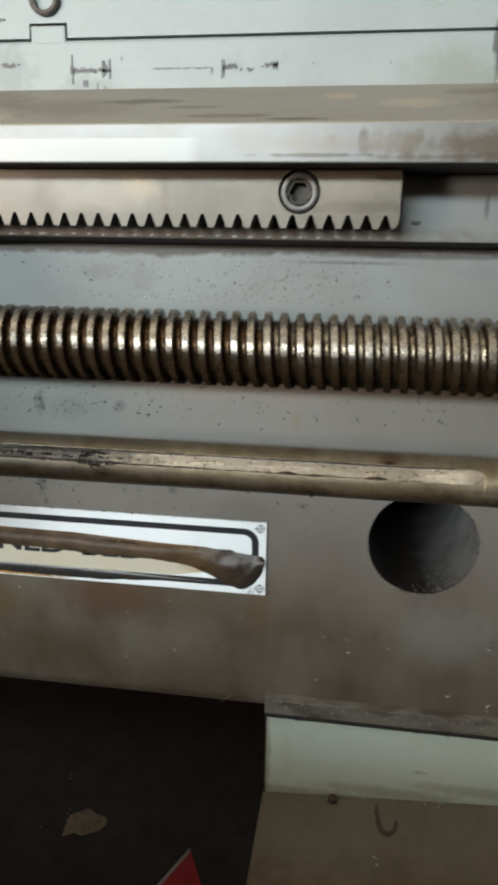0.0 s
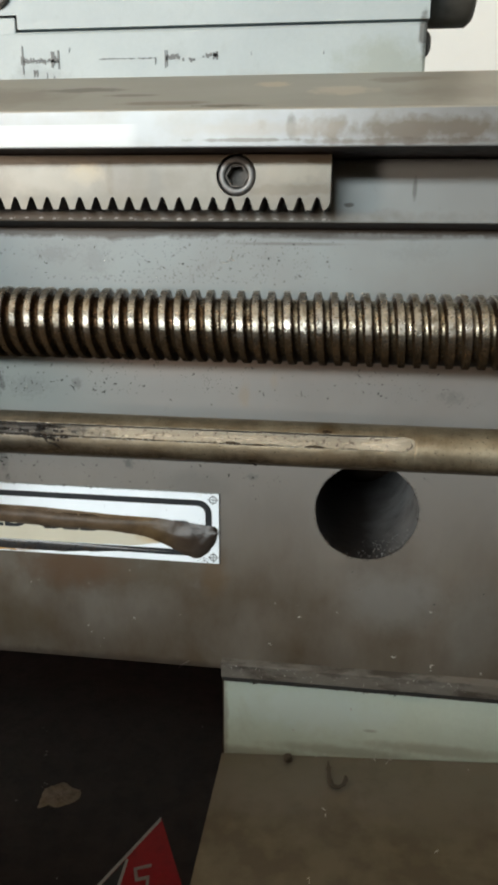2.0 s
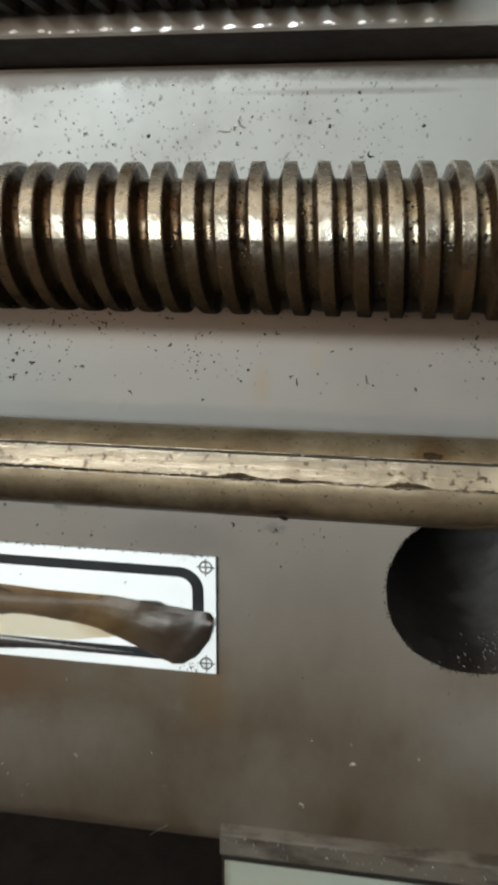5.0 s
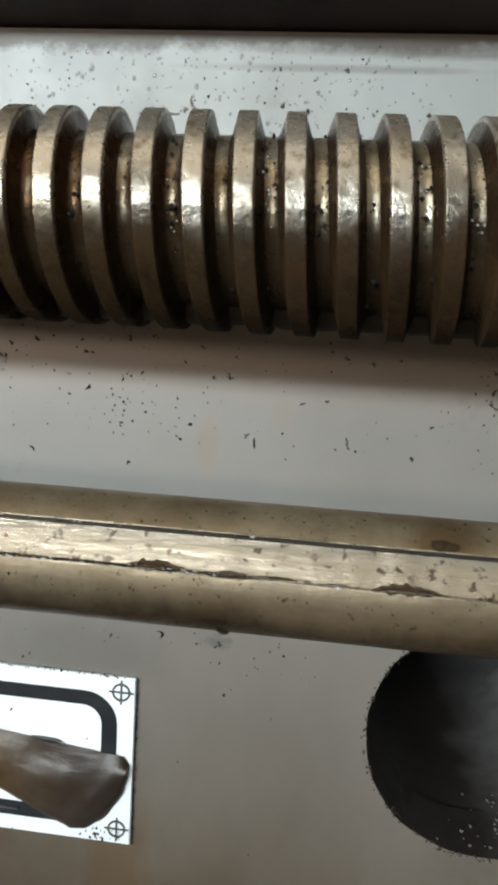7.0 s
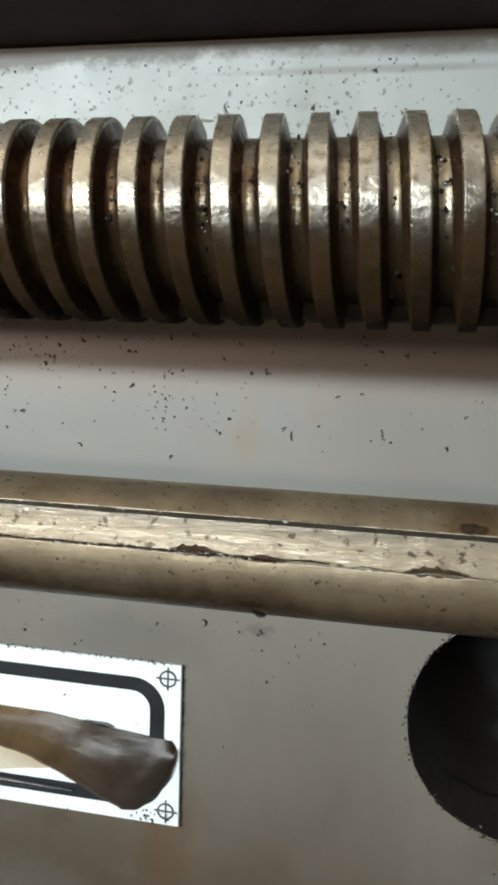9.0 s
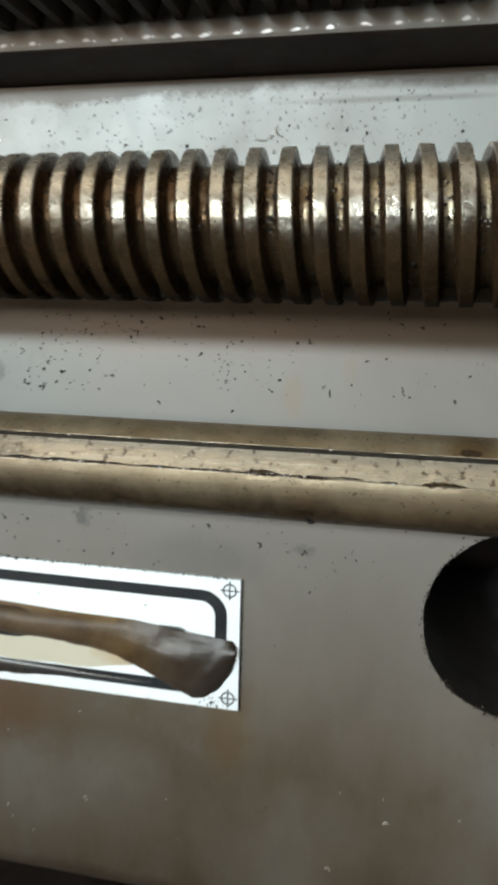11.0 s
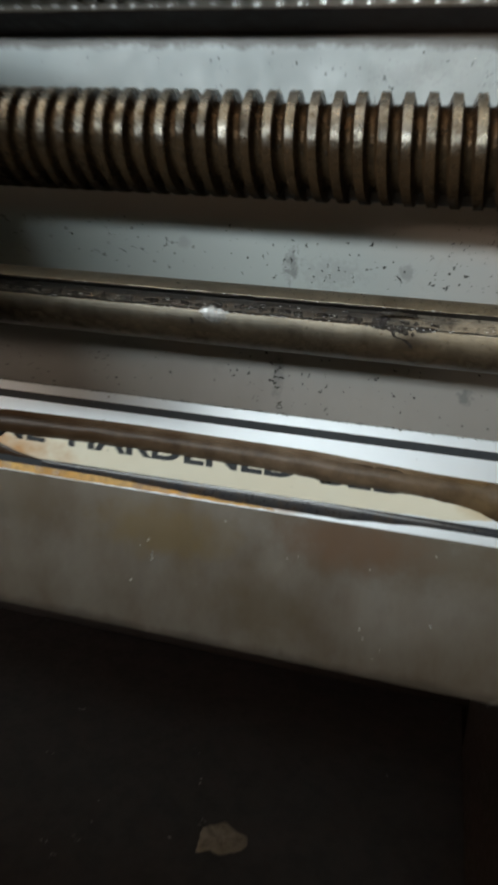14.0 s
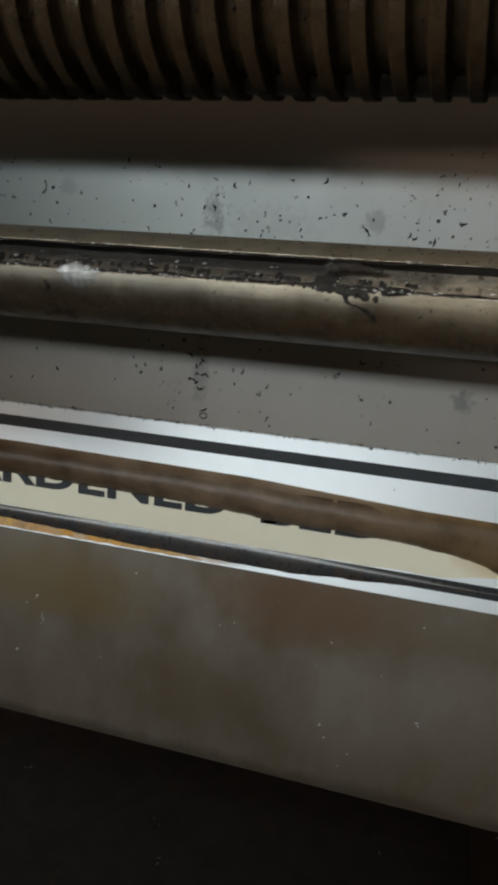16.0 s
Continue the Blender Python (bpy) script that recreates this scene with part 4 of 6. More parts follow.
lead = thing("lead_screw", "brown greasy steel lead screw with a trapezoidal thread", "lead screw")
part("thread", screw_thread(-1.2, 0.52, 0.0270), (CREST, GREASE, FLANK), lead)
part("grease_shade_film", screw_film(-0.34, 0.16, 0.0270, 30, -112, 3.0), GREASE_SHADE, lead, "dark brown grease and painted shade under the thread")
def grease_fill(seed):
    """Old grease bridging the thread along the screw's underside."""
    bm = bmesh.new()
    rows = []
    for i in range(360):
        x = -0.34 + 0.0014 * i
        row = []
        for k in range(13):
            deg = -72 - 64 * k / 12
            lift = min(1.0, k / 4, (12 - k) / 3)
            r = SCREW_R - 0.0034 + 0.0026 * lift + 0.0005 * noise.noise((x * 160, k * 0.5, seed)) + 0.0003 * noise.noise((x * 700, k, seed))
            a = math.radians(deg)
            row.append(bm.verts.new((x, SCREW_Y - r * math.cos(a), SCREW_Z + r * math.sin(a))))
        rows.append(row)
    for p, q in zip(rows, rows[1:]):
        for k in range(12):
            bm.faces.new((p[k], p[k + 1], q[k + 1], q[k])).smooth = True
    return bm


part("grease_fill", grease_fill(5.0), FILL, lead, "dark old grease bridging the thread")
part("core", turned([(0, -1.22), (0.0098, -1.22), (0.0098, 0.54), (0, 0.54)], "x", 24, (0, SCREW_Y, SCREW_Z)), GREASE, lead)


# ---- feed rod ----
NOTCHES = ((0.0118, 0.0030, 0.00022), (0.0215, 0.0030, 0.00025), (0.0335, 0.0030, 0.00012), (0.0430, 0.0040, 0.00022), (0.0690, 0.0020, 0.0003))
KEY_END = 0.0813


def lip_wear(x):
    """How far the keyway's lower lip is broken away at x."""
    bite = max((d * max(0.0, 1 - ((x - c) / w) ** 2) ** 0.6 for c, w, d in NOTCHES), default=0.0)
    rough = 0.5 + 0.8 * noise.noise((x * 900, 3.0, 0)) + 0.5 * noise.noise((x * 2600, 4.0, 0))
    return bite * max(0.15, rough)


def rod_section(x, slot):
    """Points of the rod's section at x; u points out of the slot, v upwards along its mouth."""
    mid, half, depth = math.radians(26.5), 0.00265, 0.0034
    ca, sa = math.cos(mid), math.sin(mid)
    if slot and x > KEY_END - 0.0050:
        half *= math.sqrt(max(0.003, 1 - ((x - KEY_END + 0.0050) / 0.0050) ** 2))

    def put(u, v):
        return Vector((x, ROD_Y - u * ca + v * sa, ROD_Z + u * sa + v * ca))

    edge = math.asin(half / ROD_R)
    n = 56
    pts = [put(ROD_R * math.cos(a), ROD_R * math.sin(a)) for a in (edge + (2 * math.pi - 2 * edge) * i / n for i in range(n + 1))]
    if slot:
        for i, a in ((1, edge + 0.03), (-2, 2 * math.pi - edge - 0.04 - lip_wear(x) * 1.1 / ROD_R)):
            pts[i] = put(ROD_R * math.cos(a), ROD_R * math.sin(a))
        wear = 0.00014 * noise.noise((x * 160, 1, 0)) + 0.00014 * noise.noise((x * 700, 2, 0)) + 0.00008 * noise.noise((x * 2400, 2, 5))
        low, top = -half - 0.0001 + wear - lip_wear(x), half + wear * 0.4
        pts[-1] = put(math.sqrt(ROD_R ** 2 - low ** 2) - 0.4 * lip_wear(x), low)
        rise = min(1.0, max(0.0, (x - KEY_END + 0.024) / 0.024))
        rise = rise * rise * (3 - 2 * rise)
        floor_u = ROD_R - depth * (1 - rise) - 0.0004 * rise + 0.00012 * noise.noise((x * 220, 5, 0))
        pts += [put(floor_u, -half), put(floor_u, 0.0), put(floor_u, top)]
    else:
        pts += [put(ROD_R * math.cos(a), ROD_R * math.sin(a)) for a in (-edge * 0.5, 0.0, edge * 0.5)]
    return pts


def rod_piece(xs, slot):
    bm = bmesh.new()
    rings = [[bm.verts.new(p) for p in rod_section(x, slot)] for x in xs]
    k = len(rings[0])
    for a, b in zip(rings, rings[1:]):
        x = (a[0].co.x + b[0].co.x) / 2
        for i in range(k):
            f = bm.faces.new((a[i], a[(i + 1) % k], b[(i + 1) % k], b[i]))
            f.smooth = not slot or i < 56
            # The keyway's upper wall turns black, its shade painted in.
            f.material_index = (3 if slot and i in (0, 55) else 0) if f.smooth else 2 if i == k - 1 and x < KEY_END - 0.007 else 1
            if slot and i in (55, 56) and lip_wear(x) > 0.00012:
                f.material_index = 4
    bm.faces.new(rings[0])
    if not slot:
        bm.faces.new(rings[-1])
    return bm


rod = thing("feed_rod", "yellowed steel feed rod with a long greasy keyway", "feed rod")
part("bar", rod_piece([-1.2, -0.8, -0.5] + [-0.30 + 0.0008 * i for i in range(338)] + [-0.0296 + 0.0004 * i for i in range(277)] + [KEY_END], True), (ROD, SLOT, SWARF_AND_SHADE, LIP, CREVICE), rod)
part("plain_end", rod_piece([KEY_END + 0.0008 * i for i in range(90)] + [0.2, 0.3, 0.53], False), ROD, rod)


def rod_underside(start, seed):
    """Old oil and painted shade along the rod's underside, thin and ragged at its upper edge."""
    bm = bmesh.new()
    thick = bm.verts.layers.float.new("thickness")
    rows = []
    for i in range(340):
        x = -0.30 + 0.0013 * i
        rag = noise.noise((x * 40, seed, 0)) + 0.6 * noise.noise((x * 150, seed, 1)) + 0.4 * noise.noise((x * 500, seed, 2))
        row = []
        for k in range(15):
            deg = start + (-125 - start) * k / 14
            a, r = math.radians(deg), ROD_R + 0.00006
            v = bm.verts.new((x, ROD_Y - r * math.cos(a), ROD_Z + r * math.sin(a)))
            v[thick] = min(1.0, max(0.0, (start - 23 + 16 * rag + 22 * min(1, max(0, -x / 0.1)) - deg) / 32))
            row.append(v)
        rows.append(row)
    for p, q in zip(rows, rows[1:]):
        for k in range(14):
            bm.faces.new((p[k], p[k + 1], q[k + 1], q[k])).smooth = True
    return bm


part("brown_film", rod_underside(5, 1), ROD_UNDERSIDE, rod, "brown old oil and painted shade on the underside")


def rod_spot(x, angle, length, width, mat, name, label, seed, lift=0.00016):
    """An uneven patch clinging to the rod at an angle above its front, thin at its rim."""
    bm = bmesh.new()
    thick = bm.verts.layers.float.new("thickness")
    n = 40
    rings = []
    for f in (0.3, 0.6, 0.8, 1.0):
        ring = []
        for i in range(n):
            a = 2 * math.pi * i / n
            k = f * (1 + 0.35 * noise.noise((math.cos(a) * 2 + seed, math.sin(a) * 2, seed * 1.7)) + 0.10 * noise.noise((math.cos(a) * 4 + seed, math.sin(a) * 4, seed * 2.7)))
            th = math.radians(angle) + width / 2 / ROD_R * k * math.sin(a)
            rr = ROD_R + 0.0001 + lift * (1 - f)
            v = bm.verts.new((x + length / 2 * k * math.cos(a), ROD_Y - rr * math.cos(th), ROD_Z + rr * math.sin(th)))
            v[thick] = min(1.0, (1.0 - f) * 6)
            ring.append(v)
        rings.append(ring)
    bm.faces.new(rings[0])
    for a, b in zip(rings, rings[1:]):
        for i in range(n):
            bm.faces.new((a[i], a[(i + 1) % n], b[(i + 1) % n], b[i])).smooth = True
    return part(name, bm, mat, rod, label)


def goo_bead(x0, x1, angle, width, height, seed, radius=ROD_R, base=0.35):
    """A lumpy bead of wet grease along the rod at an angle above its front."""
    bm = bmesh.new()
    rows = []
    n = max(8, int((x1 - x0) / 0.0003))
    for i in range(n + 1):
        t = i / n
        x = x0 + (x1 - x0) * t
        swell = max(0.0, base + 1.0 * noise.noise((x * 260, seed, 0)) + 0.8 * noise.noise((x * 900, seed, 1)) + 0.5 * noise.noise((x * 2200, seed, 2))) * min(1, t * 9, (1 - t) * 9)
        mid = math.radians(angle) + 0.5 * width / ROD_R * noise.noise((x * 130, seed, 4))
        row = []
        for k in range(9):
            f = k / 4 - 1
            th = mid + f * width * (0.35 + 0.65 * swell) / 2 / ROD_R
            r = radius - 0.0001 + height * swell * (1 - f * f) * (1 + 0.9 * noise.noise((x * 1400, k * 1.9, seed)))
            row.append(bm.verts.new((x, ROD_Y - r * math.cos(th), ROD_Z + r * math.sin(th))))
        rows.append(row)
    for p, q in zip(rows, rows[1:]):
        for k in range(8):
            bm.faces.new((p[k], p[k + 1], q[k + 1], q[k])).smooth = True
    return part("grease_bead", bm, GOO, rod, "wet black grease")


for x0, x1, ang, wd, ht, sd in ((-0.205, -0.128, 11, 0.0016, 0.0005, 1), (-0.132, -0.085, 10, 0.0011, 0.0005, 2), (-0.090, -0.068, 10, 0.0013, 0.0006, 3),
                                (-0.072, -0.052, 9.5, 0.0022, 0.0009, 4), (-0.066, -0.058, 4, 0.0026, 0.0006, 6), (-0.052, -0.015, 10, 0.0008, 0.0003, 5),
                                (-0.200, -0.048, 42, 0.0006, 0.0002, 9), (-0.068, -0.058, 34, 0.0022, 0.0005, 10), (-0.015, 0.030, 9.5, 0.0006, 0.0002, 11)):
    goo_bead(x0, x1, ang, wd, ht, sd, ROD_R if sd > 3 else ROD_R - 0.0004, 0.40)
goo_bead(-0.205, -0.045, 28, 0.0040, 0.0006, 7, ROD_R - 0.0034)
for k, (x, ang, ln, wd) in enumerate(((0.0480, 50, 0.0034, 0.0014), (0.0195, -38, 0.0030, 0.0012))):
    rod_spot(x, ang, ln * 1.25, wd * 1.35, GREASE_BLOT, "grease_spot", "dark brown dried grease", k + 1)
rod_spot(-0.1129, 3, 0.0085, 0.0046, WORN, "worn_spot", "bright worn patch", 31, 0.00012)


def rod_drip(knots, width, seed):
    """A run of thick black grease over the rod, through (x, angle) knots."""
    bm = bmesh.new()
    rows = []
    for (xa, aa), (xb, ab) in zip(knots, knots[1:]):
        for i in range(10):
            t = i / 10
            rows.append((xa + (xb - xa) * t, math.radians(aa + (ab - aa) * t)))
    rings = []
    for i, (x, th) in enumerate(rows):
        w = width * (0.35 + 0.65 * math.sin(math.pi * (i + 1) / (len(rows) + 1))) * (1 + 0.5 * noise.noise((i * 0.35, seed, 0)))
        ring = []
        for k in range(8):
            f = 2 * math.pi * k / 8
            r = ROD_R + 0.6 * w * max(-0.2, math.sin(f))
            ring.append(bm.verts.new((x + w * math.cos(f), ROD_Y - r * math.cos(th), ROD_Z + r * math.sin(th))))
        rings.append(ring)
    for a, b in zip(rings, rings[1:]):
        for k in range(8):
            bm.faces.new((a[k], a[(k + 1) % 8], b[(k + 1) % 8], b[k])).smooth = True
    return part("grease_drip", bm, GOO, rod, "black run of grease")


def slot_patch(x0, length, width, seed):
    """A crust of brown grease lying in the keyway against its lower lip."""
    mid, half, bed_u = math.radians(26.5), 0.00262, ROD_R - 0.0034
    ca, sa = math.cos(mid), math.sin(mid)
    bm = bmesh.new()
    rows = []
    n = 36
    for i in range(n + 1):
        t = i / n
        x = x0 + length * (t - 0.5)
        w = width * max(0.02, math.sin(math.pi * t) ** 0.7) * (1 + 0.45 * noise.noise((x * 700, seed, 0)) + 0.3 * noise.noise((x * 2200, seed, 2)))
        row = []
        for k in range(7):
            f = k / 6
            u = bed_u + 0.0031 * math.cos(f * math.pi / 2) ** 0.8 * min(1, w / width + 0.1) + 0.00012 + 0.0001 * noise.noise((x * 1500, k, seed))
            v = -half + w * f
            row.append(bm.verts.new((x, ROD_Y - u * ca + v * sa, ROD_Z + u * sa + v * ca)))
        rows.append(row)
    for p, q in zip(rows, rows[1:]):
        for k in range(6):
            bm.faces.new((p[k], p[k + 1], q[k + 1], q[k])).smooth = True
    return part("grease_crust", bm, CREVICE, rod, "rust-brown crust of grease")


for k, (x, ln, wd) in enumerate(((0.0112, 0.0095, 0.0015), (0.0210, 0.0075, 0.0009), (0.0440, 0.0100, 0.0013), (0.0345, 0.0050, 0.0005), (0.0580, 0.0050, 0.0006), (-0.0040, 0.0060, 0.0005))):
    slot_patch(x, ln, wd, k + 1.0)
rod_drip(((-0.0640, 4), (-0.0632, -6), (-0.0606, -10), (-0.0590, -18), (-0.0585, -26)), 0.0007, 2.0)
rod_drip(((-0.1200, -6), (-0.1192, -12), (-0.1196, -20)), 0.0005, 5.0)
rod_drip(((0.0797, 32), (0.0803, 24), (0.0795, 16), (0.0775, 13), (0.0752, 12)), 0.00022, 8.0)
rod_drip(((0.0195, -48), (0.0205, -62), (0.0200, -78)), 0.0008, 7.0)

# ---- name plate ----
PX0, PX1, PZ0, PZ1 = -0.2520, 0.0, 0.7056, 0.7403
PW, PH = PX1 - PX0, PZ1 - PZ0
plate = thing("name_plate", "white metal name plate with a black border and brown oil film", "name plate")
sheet = part("sheet", box(PX0, PX1, -0.0010, -0.00005, PZ0, PZ1, 0.0002, 1), WHITE, plate)
grain = sheet.data.uv_layers.new(name="grain")
for corner in sheet.data.loops:
    place = sheet.data.vertices[corner.vertex_index].co
    grain.data[corner.index].uv = (place.z, place.x)


def rounded(x0, x1, z0, z1, r, k=8):
    pts = []
    for cx, cz, a0 in ((x1 - r, z1 - r, 0), (x0 + r, z1 - r, 90), (x0 + r, z0 + r, 180), (x1 - r, z0 + r, 270)):
        for i in range(k + 1):
            a = math.radians(a0 + 90 * i / k)
            pts.append((cx + r * math.cos(a), cz + r * math.sin(a)))
    return pts


def band(outer, inner, y, thick):
    bm = bmesh.new()
    k = len(outer)
    for i in range(k):
        j = (i + 1) % k
        q = [outer[i], outer[j], inner[j], inner[i]]
        vs = [bm.verts.new((x, y, z)) for x, z in q]
        bm.faces.new(vs)
    bmesh.ops.remove_doubles(bm, verts=bm.verts, dist=1e-6)
    ext = bmesh.ops.extrude_face_region(bm, geom=bm.faces[:])
    bmesh.ops.translate(bm, vec=(0, thick, 0), verts=[v for v in ext["geom"] if isinstance(v, bmesh.types.BMVert)])
    return bm


part("border", band(rounded(PX0 + 0.0036, PX1 - 0.0034, PZ0 + 0.0034, PZ1 - 0.0034, 0.0065), rounded(PX0 + 0.0066, PX1 - 0.0064, PZ0 + 0.0064, PZ1 - 0.0062, 0.0038), -0.0012, 0.0003), INK, plate, "printed black border line")
for cx in (PX0 + 0.0030, PX1 - 0.0028):
    for cz in (PZ0 + 0.0032, PZ1 - 0.0030):
        ring = [(0.0018 * math.cos(2 * math.pi * i / 24), 0.0018 * math.sin(2 * math.pi * i / 24)) for i in range(24)]
        bm = band([(cx + x, cz + z) for x, z in ring], [(cx + x * 0.8, cz + z * 0.8) for x, z in ring], -0.0012, 0.0003)
        box(cx - 0.0024, cx + 0.0024, -0.00118, -0.00095, cz - 0.00016, cz + 0.00016, bm=bm)
        box(cx - 0.00016, cx + 0.00016, -0.00122, -0.00095, cz - 0.0024, cz + 0.0024, bm=bm)
        part("rivet_mark", bm, RIVET_INK, plate, "printed cross in a circle")


def pv(u, v):
    """Plate coordinates: u from the right end to the left end, v from the top edge down."""
    return (PX1 - u * PW, PZ1 - v * PH)


def strip(upper, lower, y, swell, n=90):
    """A film between two edges given as (u, v) knots, swollen towards its middle line."""
    bm = bmesh.new()
    thick = bm.verts.layers.float.new("thickness")
    body = bm.verts.layers.float.new("body")
    us = np.linspace(upper[0][0], upper[-1][0], n)
    up = np.interp(us, *zip(*upper))
    lo = np.interp(us, *zip(*lower))
    rows = []
    for u, a, b in zip(us, up, lo):
        wob = 0.009 * noise.noise((u * 60, 0.3, y * 900)) + 0.005 * noise.noise((u * 220, 4.3, y * 900))
        row = []
        for k in range(9):
            f = k / 8
            x, z = pv(u, a + (b - a) * f + wob * f ** 4)
            lump = 1 + 0.12 * noise.noise((u * 25, f * 1.5, 7))
            if u < 0.13 and swell > 0.0006:
                end = min(1, (0.13 - u) * 20) * min(1, u * 40)
                lump = lump * (1 - 0.45 * end) + 0.5 * end * (2.0 * f + 1.1 * noise.noise((u * 48, f * 5, 3)) + 0.5 * noise.noise((u * 150, f * 9, 5)) + 0.9 * math.exp(-((f - 0.25 - 2.2 * u) / 0.10) ** 2))
            if swell > 0.001:
                lump *= 1 + 0.8 * min(1, max(0, (u - 0.14) * 9)) * min(1, max(0, (0.97 - u) * 9))
            row.append(bm.verts.new((x, y - swell * lump * math.sin(math.pi * f) ** 0.7, z)))
            row[-1][thick] = min(1.0, float(u - us[0]) * 12 + 0.02)
            row[-1][body] = min(1.0, 0.50 + 1.6 * f + 3.0 * max(0.0, 0.13 - float(u)) / 0.13) if swell > 0.001 else 1.0
        rows.append(row)
    for p, q in zip(rows, rows[1:]):
        for k in range(8):
            bm.faces.new((p[k], p[k + 1], q[k + 1], q[k])).smooth = True
    return bm


FILM_TOP = [(0.003, 0.50), (0.006, 0.46), (0.019, 0.45), (0.062, 0.42), (0.11, 0.38), (0.19, 0.37), (0.35, 0.31), (0.60, 0.29), (0.80, 0.31), (0.90, 0.36), (0.95, 0.41), (0.985, 0.44)]
FILM_LOW = [(0.003, 0.56), (0.006, 0.68), (0.019, 0.82), (0.034, 0.92), (0.048, 0.935), (0.068, 0.875), (0.090, 0.80), (0.114, 0.72), (0.131, 0.67), (0.16, 0.635),
            (0.21, 0.605), (0.33, 0.60), (0.345, 0.585), (0.37, 0.575), (0.46, 0.558), (0.56, 0.548), (0.66, 0.550), (0.76, 0.566), (0.86, 0.580), (0.91, 0.605), (0.94, 0.62), (0.985, 0.68)]
part("lacquer_patch", strip([(0.112, 0.68), (0.16, 0.56), (0.30, 0.45), (0.92, 0.45)], [(0.112, 0.74), (0.16, 0.80), (0.30, 0.815), (0.92, 0.815)], -0.00108, 0), CREAM, plate, "yellowed cream lacquer")
part("rust_edge", strip([(0.34, 0.975), (0.40, 0.91), (0.55, 0.885), (0.70, 0.855), (0.985, 0.850)], [(0.34, 0.98), (0.40, 0.985), (0.55, 0.985), (0.985, 0.985)], -0.00112, 0), ORANGE_STAIN, plate, "orange rust stain")
part("brown_film", strip(FILM_TOP, FILM_LOW, -0.0014, 0.0017, 240), FILM, plate, "dried brown oil film", True)
part("burnt_wedge", strip([(0.755, 0.815), (0.79, 0.77), (0.84, 0.66), (0.895, 0.58), (0.925, 0.66)], [(0.755, 0.82), (0.79, 0.825), (0.84, 0.822), (0.895, 0.80), (0.925, 0.74)], -0.0014, 0.0004), FILM, plate, "burnt brown wedge of dried oil", True)
part("edge_smear", strip([(0.056, 0.410), (0.062, 0.395), (0.082, 0.392)], [(0.056, 0.418), (0.062, 0.420), (0.082, 0.398)], -0.0018, 0.0001, 30), INK, plate, "dark smear on the film's edge")
part("lower_oil_film", strip([(0.09, 0.845), (0.20, 0.825), (0.35, 0.812), (0.50, 0.81), (0.75, 0.812)], [(0.09, 0.86), (0.16, 0.885), (0.30, 0.955), (0.45, 0.955), (0.60, 0.915), (0.75, 0.875)], -0.0014, 0.0005), BLACK_FILM, plate, "glossy black oil film", True)


def lettering(words, x0, x1, z0, height, y, mat, parent, label=""):
    cu = bpy.data.curves.new("lettering", "FONT")
    cu.body = words
    cu.size, cu.extrude, cu.offset = 1.0, 0.0, 0.028
    tmp = new("lettering_tmp", cu)
    dg = bpy.context.evaluated_depsgraph_get()
    me = bpy.data.meshes.new_from_object(tmp.evaluated_get(dg))
    bpy.data.objects.remove(tmp)
    bm = bmesh.new()
    bm.from_mesh(me)
    bpy.data.meshes.remove(me)
    xs, ys = [v.co.x for v in bm.verts], [v.co.y for v in bm.verts]
    sx, sz = (x1 - x0) / (max(xs) - min(xs)), height / (max(ys) - min(ys))
    lx, lz = min(xs), min(ys)
    for v in bm.verts:
        v.co = Vector((x0 + (v.co.x - lx) * sx, y, z0 + (v.co.y - lz) * sz))
    ob = part("lettering", bm, mat, parent, label)
    return ob


LET_Z = 0.7186
WORDS = (("FLAME", -0.2370, -0.1880), ("HARDENED", -0.1785, -0.0927), ("BED", -0.0845, -0.0550))
for word, a, b in WORDS:
    lettering(word, a, b, LET_Z, 0.0085, -0.00125, INK, plate, "black printed capital letters")

# ---- tailstock ----
tail = thing("tailstock", "pale blue-grey painted lathe tailstock with black smudges", "tailstock")
TX0, TX1 = -0.1140, 0.0787
part("base", box(TX0, TX1, 0.0, 0.17, 0.8972, 0.9300, 0.0012), TAIL_PAINT, tail)
part("step_key", box(-0.0950, -0.0811, 0.0, 0.17, 0.9285, 0.9351, 0.0006), TAIL_PAINT, tail)
bm = flat([(TX0, 0.9308), (-0.0956, 0.9308), (-0.0956, 0.9359), (-0.0805, 0.9359), (-0.0805, 0.9308), (TX1 + 0.0005, 0.9308), (TX1 + 0.0005, 1.06), (TX0, 1.06)], 0.0003, 0.16)
part("body", bm, TAIL_PAINT, tail)
c = (-0.0885, 0, 0.9440)
part("socket_screw", turned([(0, 0.01), (0.0060, 0.01), (0.0060, -0.0012), (0.0052, -0.0018), (0.0040, -0.0018), (0.0037, 0.006), (0, 0.0065)], "y", 32, c), GRIME, tail, "dark recessed socket screw")
part("spindle_hub", turned([(0, 0.0785), (0.019, 0.0785), (0.019, 0.0950), (0.017, 0.0972), (0, 0.0972)], "x", 48, (0, 0.022, 0.9520)), BOLT, tail, "polished steel hub", True)
part("side_screw", turned([(0, 0.0780), (0.0045, 0.0780), (0.0042, 0.0796), (0.0025, 0.0806), (0, 0.0808)], "x", 18, (0, 0.006, 0.9235)), DARK, tail)
rng = random.Random(4)


